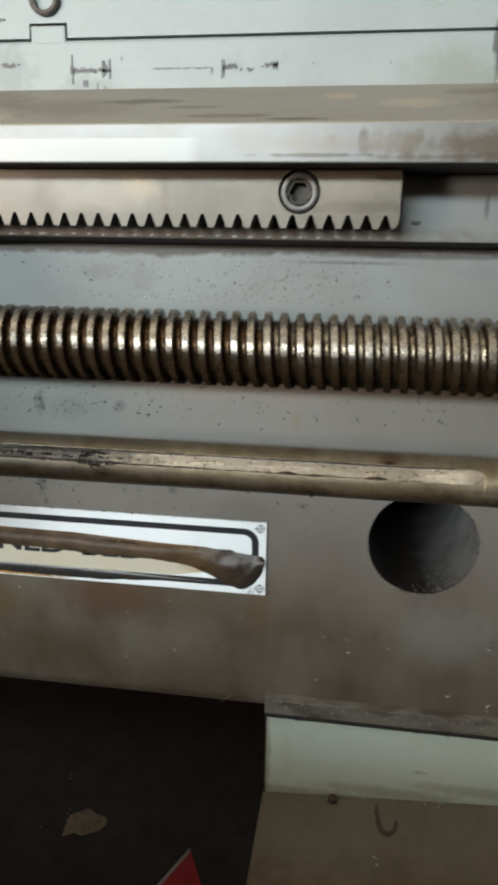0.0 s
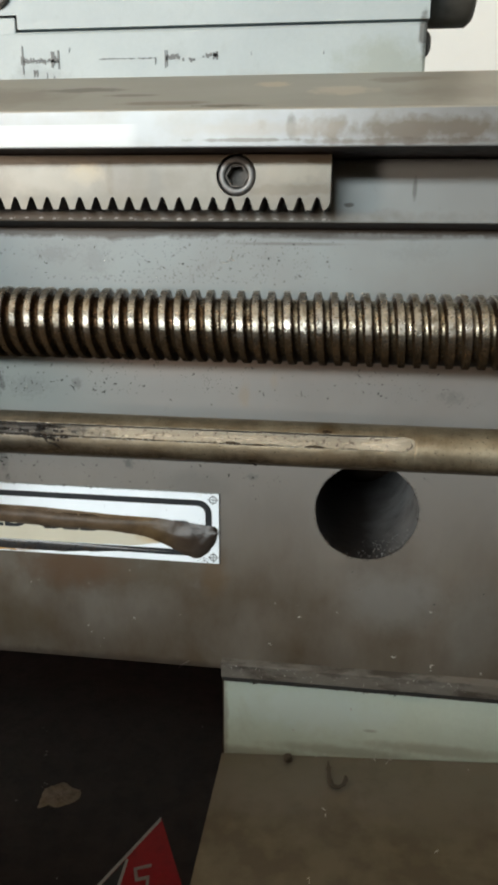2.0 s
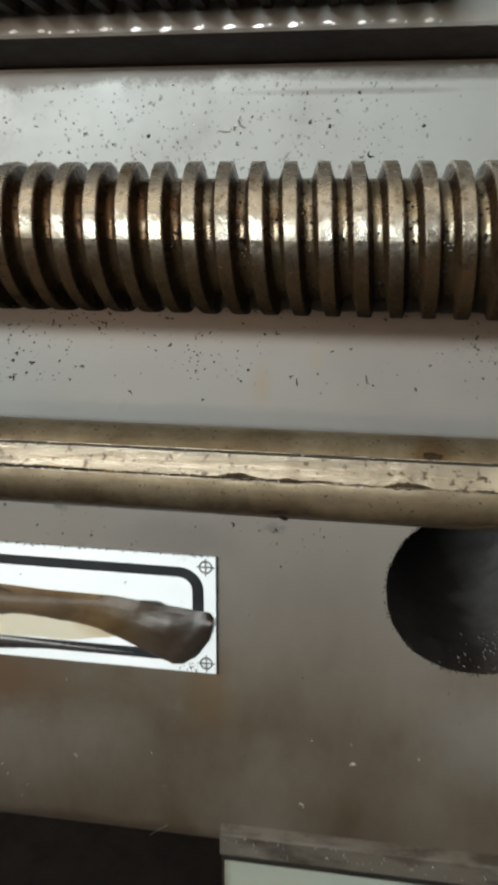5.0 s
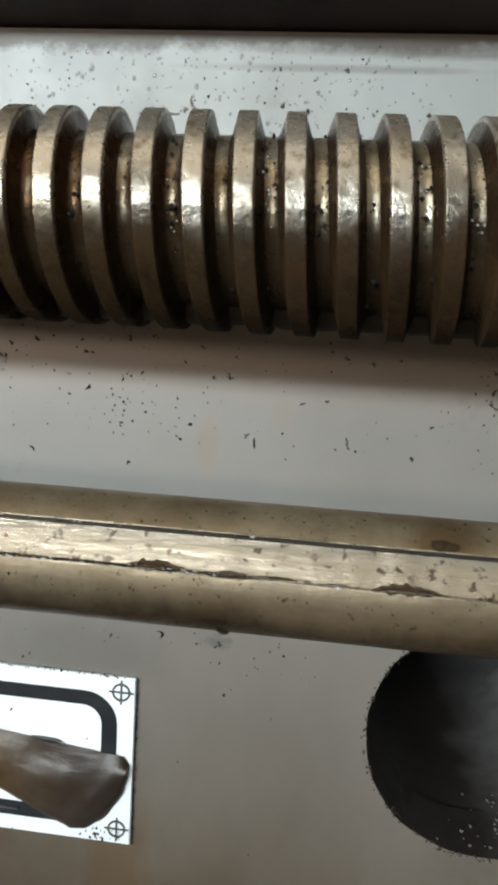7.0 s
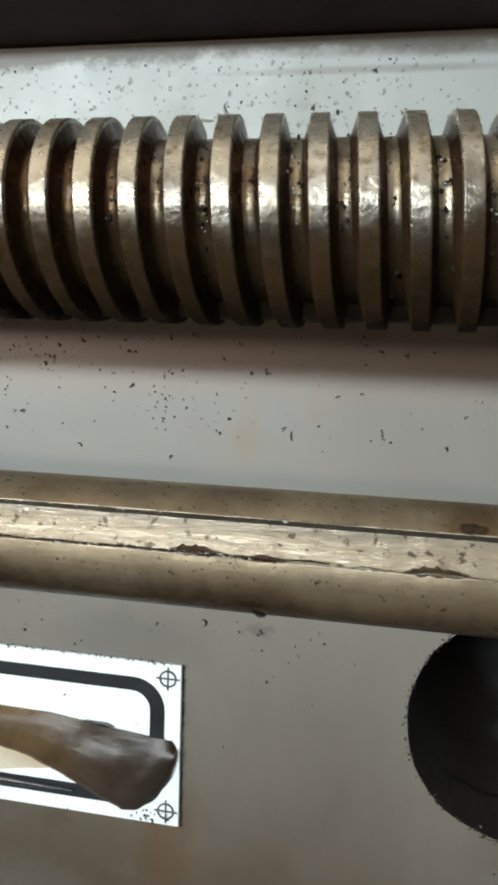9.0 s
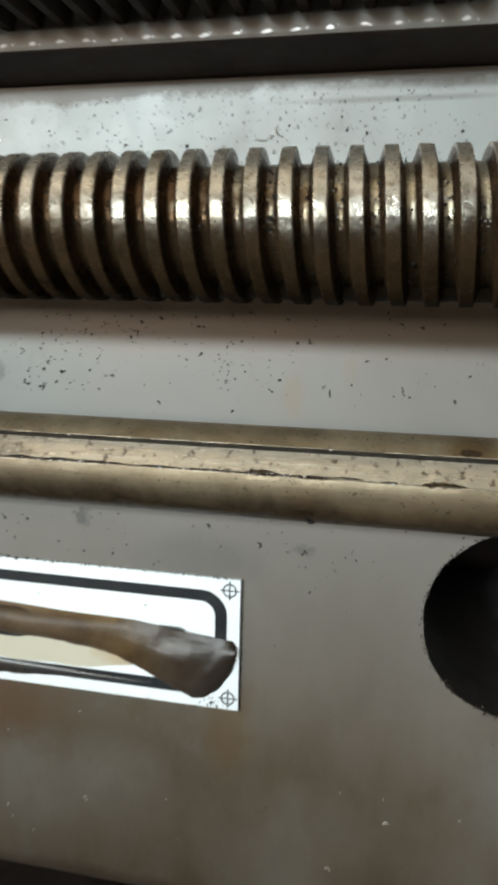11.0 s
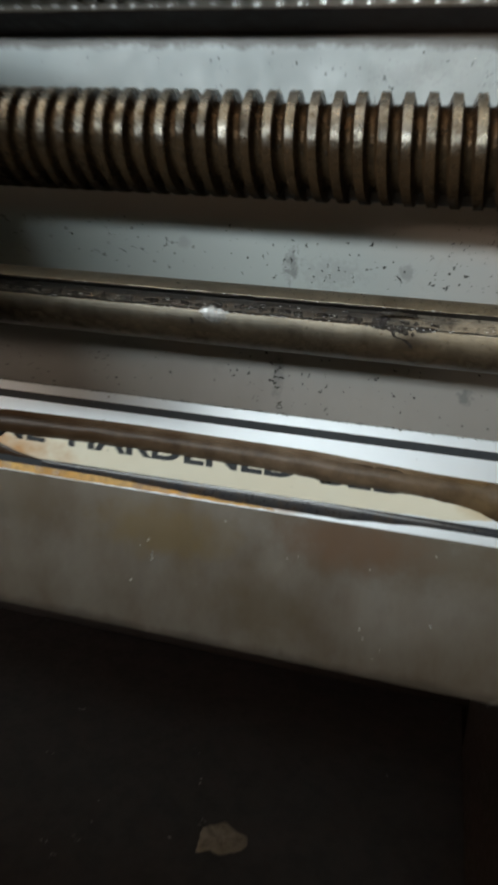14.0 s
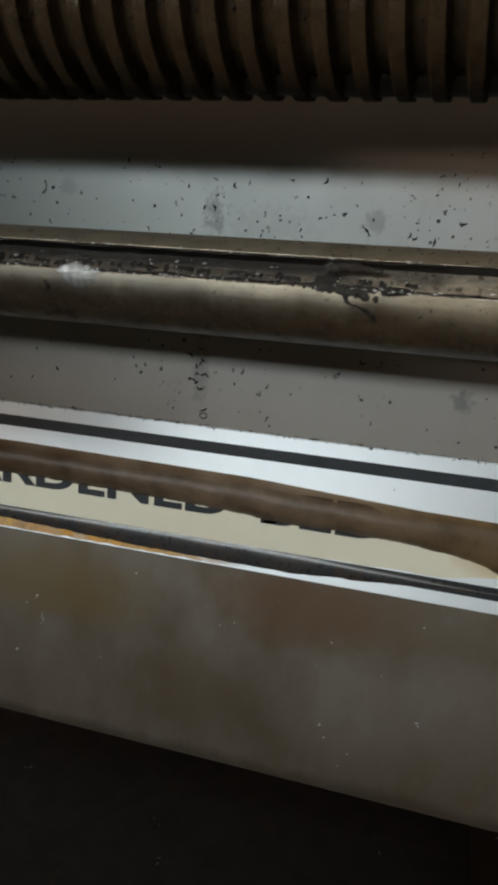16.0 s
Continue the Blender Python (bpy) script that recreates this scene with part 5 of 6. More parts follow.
def smudge(x0, x1, z, w, jag=0.0004):
    bm = bmesh.new()
    n = max(3, int((x1 - x0) / 0.0006))
    for i in range(n):
        x = x0 + (x1 - x0) * i / n
        if rng.random() < 0.15:
            continue
        ww = w * rng.uniform(0.3, 1.2)
        zz = z + rng.uniform(-jag, jag)
        box(x, x + (x1 - x0) / n * 1.1, -0.00022, 0.0002, zz - ww / 2, zz + ww / 2, bm=bm)
    part("oil_smudge", bm, STAIN, tail, "black oil smudge")


for mark in ((-0.0790, -0.0640, 0.9193, 0.0017), (-0.0798, -0.0782, 0.9195, 0.0088), (-0.0672, -0.0638, 0.9198, 0.0058), (-0.0700, -0.0690, 0.9136, 0.0030), (-0.0665, -0.0657, 0.9130, 0.0026), (-0.0596, -0.0592, 0.9232, 0.0018), (0.0128, 0.0132, 0.9206, 0.0016), (0.0405, 0.0409, 0.9200, 0.0012), (-0.0475, -0.0245, 0.9195, 0.0004, 0.0001),
             (-0.0249, -0.0244, 0.9185, 0.0022), (-0.0205, -0.0150, 0.9198, 0.0016), (-0.0140, -0.0090, 0.9186, 0.0018, 0.0005), (-0.0060, 0.0000, 0.9200, 0.0012), (-0.0020, 0.0000, 0.9200, 0.0026), (-0.0210, -0.0198, 0.9192, 0.0062),
             (-0.0748, -0.0730, 0.9148, 0.0022), (-0.1130, -0.1080, 0.9265, 0.0012), (-0.1075, -0.1000, 0.9215, 0.0016), (-0.1138, -0.1105, 0.9150, 0.0036),
             (-0.1130, -0.1050, 0.9375, 0.0008)):
    smudge(*mark)

# ---- coolant nozzle and lamp foot on the rear way ----
hose = thing("coolant_nozzle", "segmented coolant hose with orange and blue plastic joints", "coolant hose")
HX, HY = -0.291, 0.225
part("fitting", turned([(0, 0.8975), (0.016, 0.8975), (0.016, 0.94), (0.0112, 0.945), (0.0112, 1.0005), (0, 1.0005)], "z", 28, (HX, HY, 0)), BOLT, hose, "dull grey pipe fitting", True)
part("collar", turned([(0, 0.9990), (0.0112, 0.9990), (0.0125, 1.0020), (0.0125, 1.0085), (0.0100, 1.0115), (0, 1.0115)], "z", 28, (HX, HY, 0)), ORANGE, hose, "orange plastic collar", True)
part("joint", turned([(0, 1.010), (0.0072, 1.0105), (0.0090, 1.0150), (0.0096, 1.0190), (0.0084, 1.0245), (0.0058, 1.0275), (0, 1.0275)], "z", 28, (HX, HY, 0)), ORANGE, hose, "orange plastic ball joint", True)
for dx, dz in ((0.004, -0.0025), (0.010, 0.0235)):
    part("segment", turned([(0, 1.0275 + dz), (0.008, 1.0285 + dz), (0.0120, 1.036 + dz), (0.0125, 1.044 + dz), (0.0095, 1.053 + dz), (0, 1.054 + dz)], "z", 28, (HX + dx, HY, 0)), BLUE, hose, "blue plastic segment", True)

lamp = thing("lamp_foot", "black machine lamp foot with a curved gooseneck", "machine lamp")
bm = prism([(0.217, 0.8975), (0.217, 0.990), (0.221, 1.0125), (0.231, 1.0125), (0.235, 0.990), (0.235, 0.8975)], -0.357, -0.299, 0.002)
for v in bm.verts:
    if v.co.z > 1.0:
        v.co.x = -0.3335 + (v.co.x + 0.332) * 0.42
part("foot", bm, BLACK, lamp)
cu = bpy.data.curves.new("gooseneck", "CURVE")
cu.dimensions, cu.bevel_depth, cu.bevel_resolution = "3D", 0.0072, 5
sp = cu.splines.new("BEZIER")
sp.bezier_points.add(2)
for bp, co in zip(sp.bezier_points, ((-0.3225, 0.225, 1.005), (-0.3180, 0.225, 1.03), (-0.308, 0.225, 1.09))):
    bp.co, bp.handle_left_type, bp.handle_right_type = co, "AUTO", "AUTO"
neck = new("gooseneck", cu)
neck.parent = lamp
cu.materials.append(BLACK)

# ---- things lying in the tray ----
def rag(cx, cy, z):
    """A scrap of cloth with a torn outline and low folds."""
    outline = ((0, 0.0150), (25, 0.0150), (50, 0.0105), (75, 0.0108), (98, 0.0135), (125, 0.0118), (160, 0.0140), (195, 0.0130), (218, 0.0150), (232, 0.0185), (246, 0.0105), (275, 0.0118), (310, 0.0108), (335, 0.0130), (360, 0.0150))
    bm = bmesh.new()
    n, rings = 72, []
    for k in range(1, 8):
        f = k / 7
        ring = []
        for i in range(n):
            a = 360 * i / n
            r = float(np.interp(a, *zip(*outline))) * (1 + 0.05 * noise.noise((a * 0.11, 2.0, 1.0)))
            x, y = r * f * math.cos(math.radians(a)), r * f * math.sin(math.radians(a))
            h = 0.0012 + 0.0016 * noise.noise((x * 170, y * 170, 1.0)) + 0.0008 * noise.noise((x * 420, y * 420, 4.0))
            ring.append(bm.verts.new((cx + x, cy + y, z + (max(0.0004, h) if k < 7 else 0.0003))))
        rings.append(ring)
    for a, b in zip(rings, rings[1:]):
        for i in range(n):
            bm.faces.new((a[i], a[(i + 1) % n], b[(i + 1) % n], b[i])).smooth = True
    bm.faces.new(rings[0])
    return bm


tagged(part("rag", rag(-0.137, 0.108, 0.4602), RAG), "crumpled beige rag lying in the chip tray", "rag")
sign = thing("red_card", "red card with white edge and lettering in the tray", "card")
tip = Vector((-0.0588, 0.0971))
lft, rgt = Vector((-0.0836, 0.0407)), Vector((-0.0342, 0.0486))
lo = lft + (lft - tip) * 0.6
hi = rgt + (rgt - tip) * 0.6


def lying(points, z, thick):
    bm = bmesh.new()
    t = [bm.verts.new((x, y, z + thick)) for x, y in points]
    b = [bm.verts.new((x, y, z)) for x, y in points]
    bm.faces.new(t), bm.faces.new(b[::-1])
    for i in range(len(t)):
        bm.faces.new((t[i], b[i], b[(i + 1) % len(t)], t[(i + 1) % len(t)]))
    return bm


part("card", lying([tip, lo, hi], 0.4604, 0.0012), RED, sign)
side = (lo - tip).normalized()
nrm = Vector((-side.y, side.x)) * (1 if (hi - tip).dot(Vector((-side.y, side.x))) > 0 else -1)
part("white_edge", lying([tip, lo, lo + nrm * 0.0020, tip + nrm * 0.0020 + side * 0.003], 0.4617, 0.0004), PAPER, sign, "white printed edge")
a0 = tip + side * 0.040 + nrm * 0.0025
part("white_line", lying([a0, a0 + nrm * 0.0016, a0 + nrm * 0.0016 + Vector((0.002, -0.06)), a0 + Vector((0.0004, -0.06))], 0.4617, 0.0005), PAPER, sign, "white printed line")
part("dark_field", lying([a0, a0 + Vector((0.0004, -0.05)), lo + nrm * 0.0021], 0.4617, 0.0003), INK, sign, "dark printed field")
bm = bmesh.new()
mark = [Vector(p) for p in ((0.0360, 0.0190), (0.0430, 0.0125), (0.0490, 0.0184), (0.0436, 0.0233), (0.0521, 0.0290), (0.0579, 0.0217))]
for p, q in zip(mark, mark[1:]):
    for k in range(7):
        c = p.lerp(q, k / 6)
        c = tip + side * c.x + nrm * c.y
        box(c.x - 0.0008, c.x + 0.0008, c.y - 0.0010, c.y + 0.0010, 0.4616, 0.4622, bm=bm)
part("white_mark", bm, PAPER, sign, "white angular printed mark")


# ---- swarf stuck to the oily paint ----
def swarf(name, count, area, size, mat, label, seed, y=0.0, clusters=0):
    r = random.Random(seed)
    x0, x1, z0, z1 = area
    seeds = [(r.uniform(x0, x1), r.uniform(z0, z1)) for _ in range(max(1, clusters))]
    verts, faces = [], []
    for _ in range(count):
        if clusters and r.random() < 0.6:
            cx, cz = r.choice(seeds)
            x, z = r.gauss(cx, 0.005), r.gauss(cz, 0.004)
        else:
            x, z = r.uniform(x0, x1), r.uniform(z0, z1)
        if not (x0 <= x <= x1 and z0 <= z <= z1) or math.hypot(x - HOLE_X, z - HOLE_Z) < HOLE_R + 0.001:
            continue
        s = size * min(1.9, math.exp(r.gauss(0, 0.5)))
        a = r.uniform(0, math.pi)
        w = s * r.uniform(0.18, 0.95)
        k = len(verts)
        m = r.choice((4, 5, 6))
        for lift, sc in ((0.00005, 1.0), (-0.0002 - 0.2 * w, 0.75)):
            for i in range(m):
                b = 2 * math.pi * i / m
                u, v = s * sc * math.cos(b) * r.uniform(0.45, 1.2), w * sc * math.sin(b) * r.uniform(0.45, 1.3)
                verts.append((x + u * math.cos(a) - v * math.sin(a), y + lift, z + u * math.sin(a) + v * math.cos(a)))
        faces += [tuple(range(k + m, k + 2 * m))]
        faces += [(k + i, k + (i + 1) % m, k + m + (i + 1) % m, k + m + i) for i in range(m)]
    me = bpy.data.meshes.new(name)
    me.from_pydata(verts, [], faces)
    me.materials.append(mat)
    return tagged(new(name, me), label, "swarf", kind="stuff")


GREY_WALL = "black metal chips stuck to the grey paint"
swarf("wall_swarf", 310, (-0.26, -0.035, 0.784, 0.8005), 0.00030, SWARF_AND_SHADE, GREY_WALL, 1, clusters=16)
swarf("wall_swarf", 46, (-0.035, 0.13, 0.784, 0.804), 0.00032, SWARF_AND_SHADE, GREY_WALL, 21, clusters=4)
swarf("wall_swarf", 70, (-0.26, 0.05, 0.835, 0.8535), 0.00028, SWARF_AND_SHADE, GREY_WALL, 2, clusters=20)
swarf("wall_swarf", 150, (-0.25, -0.03, 0.7412, 0.764), 0.00030, SWARF_AND_SHADE, GREY_WALL, 3, clusters=9)
swarf("wall_swarf", 460, (-0.06, 0.11, 0.784, 0.806), 0.00018, SWARF_AND_SHADE, GREY_WALL, 24, clusters=14)
swarf("wall_swarf", 230, (-0.040, 0.045, 0.835, 0.852), 0.00014, SWARF_AND_SHADE, GREY_WALL, 25, clusters=12)
swarf("wall_swarf", 170, (-0.20, 0.10, 0.742, 0.764), 0.00019, SWARF_AND_SHADE, GREY_WALL, 26, clusters=9)
swarf("wall_swarf", 12, (-0.03, 0.04, 0.7412, 0.764), 0.00034, SWARF_AND_SHADE, GREY_WALL, 23)
swarf("wall_swarf", 30, (0.003, 0.13, 0.66, 0.765), 0.0003, SWARF_AND_SHADE, GREY_WALL, 5)
swarf("plate_edge_dirt", 420, (-0.252, 0.001, 0.7400, 0.7408), 0.00022, SWARF_AND_SHADE, "black dirt packed along the name plate's edge", 7, y=-0.0009)
swarf("plate_dirt", 26, (-0.25, -0.002, 0.706, 0.740), 0.00022, SWARF_AND_SHADE, "black specks on the name plate", 8, y=-0.0011)
swarf("plate_edge_dirt", 110, (0.0000, 0.0004, 0.7050, 0.7405), 0.00014, SWARF_AND_SHADE, "black dirt packed along the name plate's edge", 9, y=-0.0005)
swarf("plate_dirt", 30, (-0.0105, -0.0020, 0.7060, 0.7085), 0.00026, SWARF_AND_SHADE, "black specks on the name plate", 10, y=-0.0011)
swarf("joint_dirt", 240, (0.003, 0.13, 0.6420, 0.6442), 0.0005, SWARF_AND_SHADE, "black grime along the pedestal's upper joint", 11, y=0.0008)
swarf("flange_swarf", 70, (0.002, 0.12, 0.6480, 0.6535), 0.00022, CHIP, "bright metal specks on the worn foot flange", 13, y=-0.0026)
swarf("bright_swarf", 26, (-0.25, 0.13, 0.656, 0.70), 0.00030, CHIP, "bright metal chips stuck to the oily paint", 6)


def droplets(count, area, seed):
    """Flat domes of oil splashed on the paint, thickest at the middle of the splash."""
    r = random.Random(seed)
    x0, x1, z0, z1 = area
    verts, faces = [], []
    for _ in range(count):
        x, z = r.gauss((x0 + x1) / 2, (x1 - x0) / 4), r.uniform(z0, z1)
        if not x0 < x < x1:
            continue
        w, tall = r.uniform(0.00012, 0.00032) * r.choice((0.6, 1, 1.3)), r.uniform(0.8, 1.7)
        b = len(verts)
        for rad, up in ((1.0, 0.0), (0.72, 0.28)):
            for k in range(9):
                a = 2 * math.pi * k / 9
                q = rad * w * r.uniform(0.85, 1.15)
                verts.append((x + q * math.cos(a), -0.00004 - up * w, z + q * tall * math.sin(a)))
        verts.append((x, -0.00004 - 0.42 * w, z))
        for k in range(9):
            n = (k + 1) % 9
            faces += [(b + k, b + n, b + 9 + n, b + 9 + k), (b + 9 + k, b + 9 + n, b + 18)]
    me = bpy.data.meshes.new("oil_droplets")
    me.from_pydata(verts, [], faces)
    me.materials.append(DROPLET)
    for p in me.polygons:
        p.use_smooth = True
    tagged(new("oil_droplets", me), "clear oil droplets splashed on the grey paint", "oil droplets", kind="stuff")


def clumps(count, area, seed):
    """Straggling clumps of fine oily chips caught on the paint."""
    r = random.Random(seed)
    x0, x1, z0, z1 = area
    verts, faces = [], []
    for _ in range(count):
        x, z, turn = r.uniform(x0, x1), r.uniform(z0, z1), r.uniform(0, 6.28)
        for _ in range(r.randint(4, 18)):
            turn += r.gauss(0, 1.9)
            step = r.uniform(0.0001, 0.00032)
            x, z = x + step * math.cos(turn), z + step * math.sin(turn)
            s, w, a, b = r.uniform(0.00012, 0.0004), r.uniform(0.00006, 0.0002), r.uniform(0, 3.14), len(verts)
            for u, v, up in ((1, 0, 0), (0, 1, 0), (-1, 0.2, 0), (0.1, -1, 0), (0, 0, 1)):
                verts.append((x + s * u * math.cos(a) - w * v * math.sin(a), 0.00004 - up * 0.00022, z + s * u * math.sin(a) + w * v * math.cos(a)))
            faces += [(b, b + 1, b + 4), (b + 1, b + 2, b + 4), (b + 2, b + 3, b + 4), (b + 3, b, b + 4)]
    me = bpy.data.meshes.new("swarf_clump")
    me.from_pydata(verts, [], faces)
    me.materials.append(SWARF_AND_SHADE)
    tagged(new("swarf_clump", me), "straggling clumps of oily black chips on the grey paint", "swarf", kind="stuff")


clumps(42, (-0.24, -0.03, 0.7845, 0.8015), 81)
clumps(26, (-0.03, 0.10, 0.7850, 0.8050), 82)
clumps(26, (-0.20, 0.03, 0.7420, 0.7630), 83)
clumps(16, (-0.12, 0.05, 0.8380, 0.8520), 84)
droplets(300, (-0.060, 0.055, 0.8355, 0.8525), 51)
droplets(150, (-0.090, 0.050, 0.8335, 0.8365), 53)
droplets(60, (-0.19, -0.03, 0.8355, 0.8525), 52)


def flakes(name, spots, mat, label, seed, y=0.0, size=0.0009):
    """Single curled chips at given places of the wall."""
    r = random.Random(seed)
    verts, faces = [], []
    for x, z in spots:
        a, ln = r.uniform(0, math.pi), size * r.uniform(0.7, 1.6)
        bend = r.uniform(-0.9, 0.9)
        k = len(verts)
        for i in range(5):
            t = i / 4 - 0.5
            d = a + bend * t * 2
            c = Vector((x + ln * t * math.cos(d) * 1.6, 0, z + ln * t * math.sin(d) * 1.6))
            w = size * 0.28 * (1 - 3 * t * t) * r.uniform(0.7, 1.3)
            for s2, lift in ((1, 0.0), (0, -0.0003), (-1, 0.0)):
                verts.append((c.x - s2 * w * math.sin(d), y + lift, c.z + s2 * w * math.cos(d)))
        for i in range(4):
            for j in range(2):
                b = k + 3 * i + j
                faces.append((b, b + 1, b + 4, b + 3))
    me = bpy.data.meshes.new(name)
    me.from_pydata(verts, [], faces)
    me.materials.append(mat)
    tagged(new(name, me), label, "swarf", kind="stuff")


flakes("curled_swarf", ((-0.1016, 0.7557), (-0.1008, 0.7440), (-0.1022, 0.7585), (-0.1030, 0.7505), (-0.0645, 0.7588), (-0.0880, 0.7597), (0.0044, 0.7495), (-0.1007, 0.7905),
                        (-0.0560, 0.7859), (-0.0519, 0.7855), (-0.0757, 0.7968), (-0.0965, 0.7952), (-0.0216, 0.7830), (-0.0034, 0.7817), (-0.0211, 0.8029), (0.0195, 0.7869),
                        (-0.0662, 0.7872), (-0.0465, 0.7894), (0.0337, 0.8371), (-0.0570, 0.7865)), SWARF_AND_SHADE, GREY_WALL, 31)
flakes("wet_swarf", ((-0.1016, 0.7560), (-0.1030, 0.7545), (-0.1008, 0.7528), (-0.1036, 0.7512), (-0.1020, 0.7490), (-0.1046, 0.7572)), SWARF_AND_SHADE, "black oily chips clinging to the grey paint", 37, -0.0005, 0.0009)
flakes("curled_chip", ((0.0379, 0.6806), (0.0243, 0.6652), (0.0828, 0.6629), (0.0980, 0.6878), (0.1001, 0.6600), (0.1230, 0.6580), (-0.1444, 0.6814), (-0.1461, 0.6870),
                       (-0.1440, 0.6800), (-0.0421, 0.6736), (0.0042, 0.8431), (0.0020, 0.8423), (0.0055, 0.8436), (-0.0880, 0.7868)), CHIP, "bright curled chips stuck to the oily paint", 32, 0.0, 0.0012)
flakes("flange_chip", ((0.0060, 0.6520), (0.0110, 0.6515), (0.0180, 0.6525), (0.0320, 0.6500)), CHIP, "bright chips stuck to the foot flange", 33, -0.0026, 0.0006)
def lying_chips(name, spots, mat, label, seed, size):
    """Small chips lying on a level surface at given places."""
    r = random.Random(seed)
    verts, faces = [], []
    for x, y, z in spots:
        for _ in range(r.choice((1, 2, 3))):
            a, ln, w = r.uniform(0, math.pi), size * r.uniform(0.6, 1.5), size * r.uniform(0.2, 0.5)
            c = Vector((x + r.gauss(0, size * 1.5), y + r.gauss(0, size * 1.5), z))
            u, v = Vector((math.cos(a), math.sin(a), 0)), Vector((-math.sin(a), math.cos(a), 0))
            b = len(verts)
            for p in (u * ln, v * w, -u * ln, -v * w, Vector((0, 0, w * 1.4))):
                verts.append(tuple(c + p))
            faces += [(b, b + 1, b + 4), (b + 1, b + 2, b + 4), (b + 2, b + 3, b + 4), (b + 3, b, b + 4)]
    me = bpy.data.meshes.new(name)
    me.from_pydata(verts, [], faces)
    me.materials.append(mat)
    tagged(new(name, me), label, "swarf", kind="stuff")


lying_chips("ledge_chip", ((0.0534, -0.005, 0.6067), (0.0777, -0.004, 0.6094), (0.0531, -0.0384, 0.6067), (0.1158, -0.006, 0.6137), (0.0469, -0.0733, 0.606), (0.082, -0.003, 0.6099), (0.1000, -0.060, 0.612)), CHIP, "bright chips lying on the oily ledge", 61, 0.0012)
r = random.Random(62)
lying_chips("tray_chip", [(-0.2229, 0.0675, 0.4602), (-0.2616, 0.0586, 0.4602), (-0.2412, 0.0302, 0.4602), (-0.165, 0.098, 0.4602)] + [(r.uniform(-0.32, -0.02), r.uniform(-0.02, 0.2), 0.4602) for _ in range(22)], WORN_CHIP, "dull metal chips scattered in the chip tray", 63, 0.0013)
cu = bpy.data.curves.new("swarf_curl", "CURVE")
cu.dimensions, cu.bevel_depth, cu.bevel_resolution = "3D", 0.00011, 2
sp = cu.splines.new("BEZIER")
sp.bezier_points.add(2)
for bp, co in zip(sp.bezier_points, ((-0.0205, -0.0004, 0.6480), (-0.0185, -0.0012, 0.6506), (-0.0150, -0.0003, 0.6524))):
    bp.co, bp.handle_left_type, bp.handle_right_type = co, "AUTO", "AUTO"
cu.materials.append(WORN_CHIP)
tagged(new("swarf_curl", cu), "thin curled metal shaving on the bed's lower edge", "swarf")
flakes("pedestal_chip", ((0.0645, 0.6321), (0.0368, 0.6172), (0.0754, 0.6214)), CHIP, "bright chips stuck to the green paint", 34, 0.0008, 0.0011)


def bore_chips(count, seed):
    """Chips lying in the bottom of the round hole's bore."""
    r = random.Random(seed)
    verts, faces = [], []
    for _ in range(count):
        a = math.radians(r.gauss(-66, 17))
        rad, y = HOLE_R * 0.985 - r.uniform(0, 0.0006), 0.001 + 0.018 * r.random() ** 2
        c = Vector((HOLE_X + rad * math.cos(a), y, HOLE_Z + rad * math.sin(a)))
        b, sz = len(verts), r.uniform(0.00014, 0.00045)
        for sx, sy, sz2 in ((1, 0.2, 0), (-0.8, 0.5, 0.2), (0, -0.7, 0.7), (0.1, -0.2, -1)):
            verts.append(tuple(c + Vector((sx, sy, sz2)) * sz * r.uniform(0.6, 1.3)))
        faces += [(b, b + 1, b + 2), (b, b + 1, b + 3), (b + 1, b + 2, b + 3), (b, b + 2, b + 3)]
    me = bpy.data.meshes.new("hole_swarf")
    me.from_pydata(verts, [], faces)
    me.materials.append(CHIP)
    tagged(new("hole_swarf", me), "small metal chips lying in the round hole", "swarf", kind="stuff")


bore_chips(80, 41)


def rim_dirt(count, seed):
    """Greasy dirt along the round hole's broken rim."""
    r = random.Random(seed)
    verts, faces = [], []
    for _ in range(count):
        a, rad = r.uniform(0, 2 * math.pi), HOLE_R + r.gauss(0.0001, 0.0003)
        x, z, b = HOLE_X + rad * math.cos(a), HOLE_Z + rad * math.sin(a), len(verts)
        s, w, t = r.uniform(0.0002, 0.0007), r.uniform(0.0001, 0.0003), a + r.gauss(1.57, 0.7)
        for u, v, up in ((1, 0, 0), (0.1, 1, 0), (-1, 0.2, 0), (-0.1, -1, 0), (0, 0, 1)):
            verts.append((x + s * u * math.cos(t) - w * v * math.sin(t), 0.00005 - up * 0.00018, z + s * u * math.sin(t) + w * v * math.cos(t)))
        faces += [(b, b + 1, b + 4), (b + 1, b + 2, b + 4), (b + 2, b + 3, b + 4), (b + 3, b, b + 4)]
    me = bpy.data.meshes.new("rim_dirt")
    me.from_pydata(verts, [], faces)
    me.materials.append(CAVITY)
    tagged(new("rim_dirt", me), "dark greasy dirt along the round hole's rim", "dirt", kind="stuff")


rim_dirt(300, 43)


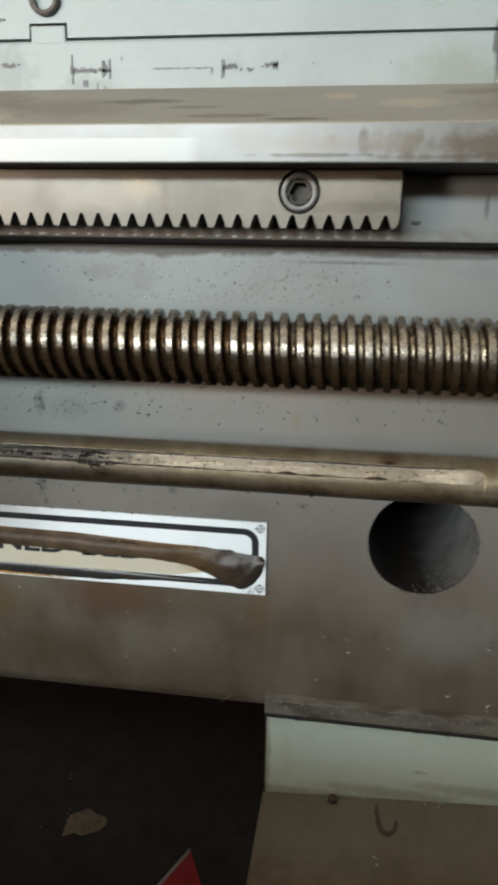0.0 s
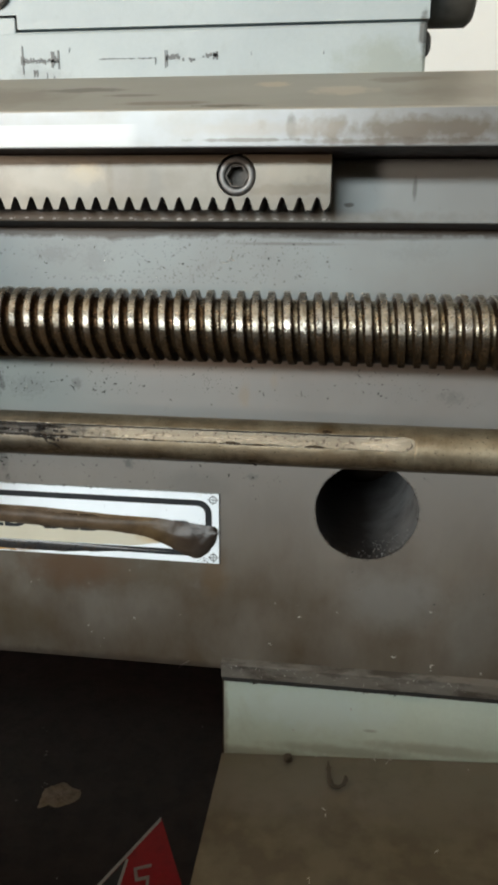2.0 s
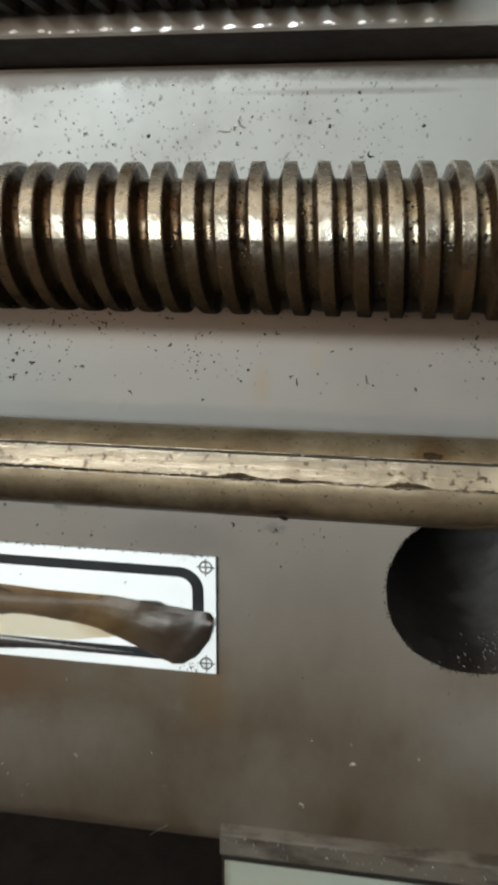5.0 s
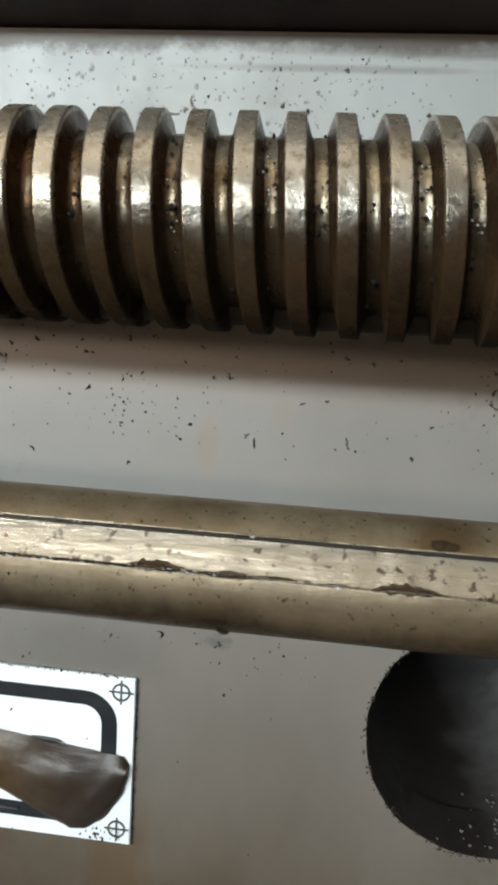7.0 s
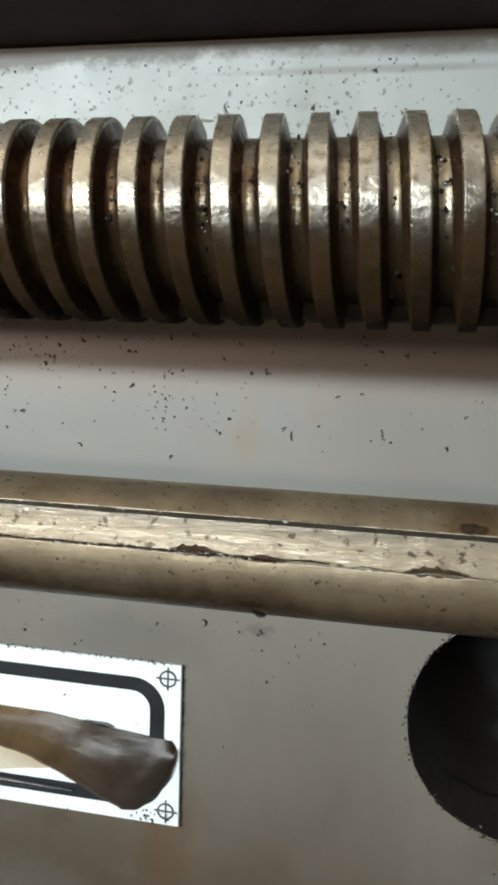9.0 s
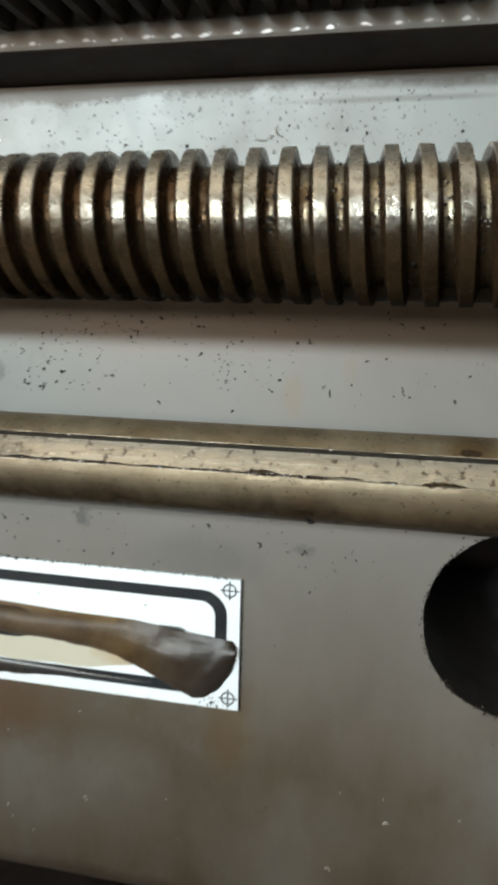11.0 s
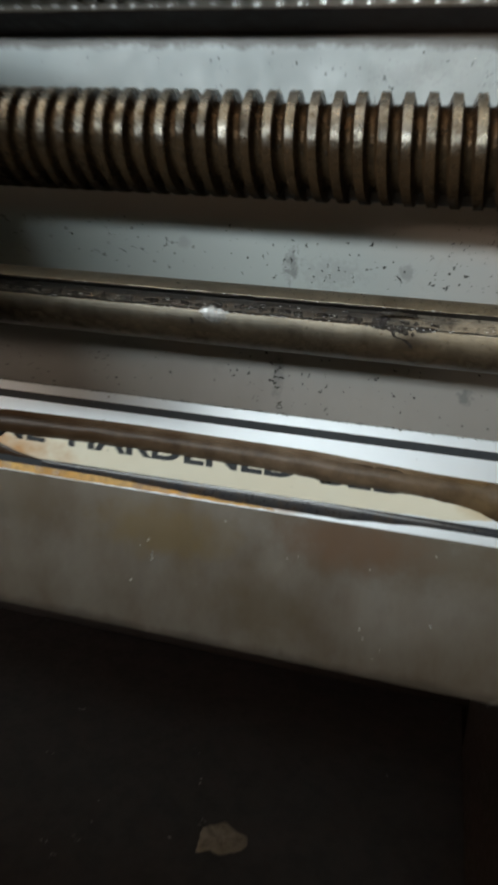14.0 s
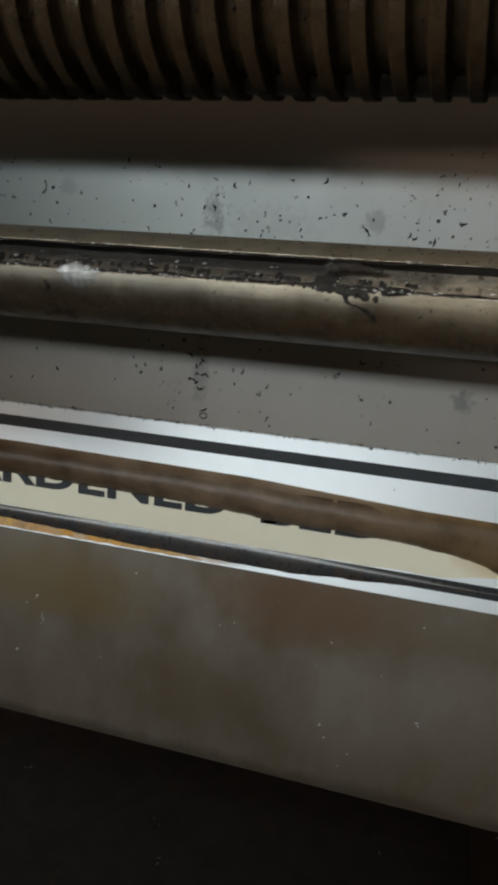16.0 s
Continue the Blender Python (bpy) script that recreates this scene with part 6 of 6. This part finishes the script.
def slot_chips_and_glints(count, seed):
    """Chips and painted wet glints in the grease of the keyway and its lower lip."""
    r = random.Random(seed)
    verts, faces = [], []
    centres = (-0.150, -0.120, -0.105, -0.095, -0.066, -0.058, -0.025, 0.0, 0.012)
    for _ in range(count):
        x = r.gauss(r.choice(centres), 0.009)
        a = math.radians(r.choice((r.uniform(18, 40), r.gauss(9.5, 1.2), r.gauss(9.5, 1.2), r.gauss(42.5, 0.8))))
        rad = ROD_R + (-0.0024 if math.radians(15) < a < math.radians(41) else 0.00032)
        c = Vector((x, ROD_Y - rad * math.cos(a), ROD_Z + rad * math.sin(a)))
        b, sz = len(verts), 0.00005 + 0.00018 * r.random() ** 2
        for sx, sy, sz2 in ((1, 0.2, 0), (-0.8, 0.5, 0.2), (0, -0.7, 0.7), (0.1, -0.2, -1)):
            verts.append(tuple(c + Vector((sx * 2.4, sy * 0.7, sz2 * 0.7)) * sz * r.uniform(0.5, 1.4)))
        faces += [(b, b + 1, b + 2), (b, b + 1, b + 3), (b + 1, b + 2, b + 3), (b, b + 2, b + 3)]
    me = bpy.data.meshes.new("keyway_swarf_and_glint")
    me.from_pydata(verts, [], faces)
    me.materials.append(GLINT)
    tagged(new("keyway_swarf_and_glint", me), "bright metal chips and painted wet glints in the greasy keyway", "swarf", kind="stuff")


slot_chips_and_glints(430, 51)


def rod_specks(count, seed):
    """Tiny dark specks stuck to the oily rod."""
    r = random.Random(seed)
    verts, faces = [], []
    for _ in range(count):
        x = r.uniform(-0.20, 0.11) if r.random() < 0.5 else r.gauss(-0.06, 0.05)
        a = math.radians(r.choice((r.uniform(-55, 6), r.uniform(46, 80))))
        sz = min(0.00020, 0.00012 * math.exp(r.gauss(0, 0.45)))
        c = Vector((x, ROD_Y - (ROD_R + 0.00008) * math.cos(a), ROD_Z + (ROD_R + 0.00008) * math.sin(a)))
        b = len(verts)
        for sx, sy, sz2 in ((1.4, 0.2, 0), (-1.0, 0.5, 0.3), (0, -0.5, 0.9), (0.2, -0.2, -1)):
            verts.append(tuple(c + Vector((sx, sy, sz2)) * sz * r.uniform(0.5, 1.4)))
        faces += [(b, b + 1, b + 2), (b, b + 1, b + 3), (b + 1, b + 2, b + 3), (b, b + 2, b + 3)]
    me = bpy.data.meshes.new("rod_specks")
    me.from_pydata(verts, [], faces)
    me.materials.append(SWARF_AND_SHADE)
    tagged(new("rod_specks", me), "tiny dark specks on the oily feed rod", "swarf", kind="stuff")


rod_specks(420, 71)
cu = bpy.data.curves.new("ring_chip", "CURVE")
cu.dimensions, cu.bevel_depth, cu.bevel_resolution = "3D", 0.00012, 2
sp = cu.splines.new("POLY")
sp.points.add(13)
sp.use_cyclic_u = True
for i, pt in enumerate(sp.points):
    a = 2 * math.pi * i / 14
    pt.co = (-0.1008 + 0.0009 * math.cos(a), -0.0002, 0.7427 + 0.0007 * math.sin(a), 1)
cu.materials.append(SWARF_AND_SHADE)
tagged(new("ring_chip", cu), "small dark ring-shaped chip above the name plate", "swarf")


def screw_swarf_and_glint(count, seed, mat, label, grooves=(), size=0.0004):
    """Chips, or specks painted as glints, in the thread's grooves, along the whole screw or in the few grooves given.
    """
    r = random.Random(seed)
    verts, faces = [], []
    for _ in range(count):
        k = r.choice(grooves) if grooves else r.randint(-26, 12)
        a = math.radians(r.gauss(4 + 5 * (k % 3), 12) if grooves else r.gauss(8, 28))
        rad = SCREW_R - 0.0029 + r.uniform(0, 0.0008)
        x = 0.0270 + PITCH * (k + 0.5 + r.uniform(-0.16, 0.16)) - PITCH * a / (2 * math.pi)
        c = Vector((x, SCREW_Y - rad * math.cos(a), SCREW_Z + rad * math.sin(a)))
        s = r.uniform(0.3 * size, size)
        b = len(verts)
        for sx, sy, sz in ((1, 0.2, 0), (-0.8, 0.5, 0.2), (0, -0.7, 0.7), (0.1, -0.2, -1), (0.2, 0.4, 0.9)):
            verts.append(tuple(c + Vector((sx, sy, sz)) * s * r.uniform(0.7, 1.3)))
        faces += [(b, b + 1, b + 2), (b, b + 1, b + 3), (b, b + 2, b + 4), (b + 1, b + 2, b + 4), (b + 2, b + 3, b), (b + 3, b + 1, b + 2)]
    me = bpy.data.meshes.new("screw_swarf_and_glint")
    me.from_pydata(verts, [], faces)
    me.materials.append(mat)
    tagged(new("screw_swarf_and_glint", me), label, "swarf", kind="stuff")


screw_swarf_and_glint(260, 12, SWARF_AND_SHADE, "black greasy chips caught in the thread")
screw_swarf_and_glint(50, 14, GOO, "wet black chips heaped in the thread", (-5, -3, -3, -1, 2), 0.00045)
# Bright specks that paint wet glints into a few grooves.
screw_swarf_and_glint(36, 15, GLINT, "specks painted as wet glints in the thread's grease", (-5, -3, -3, -1, 2, 3), 0.00024)
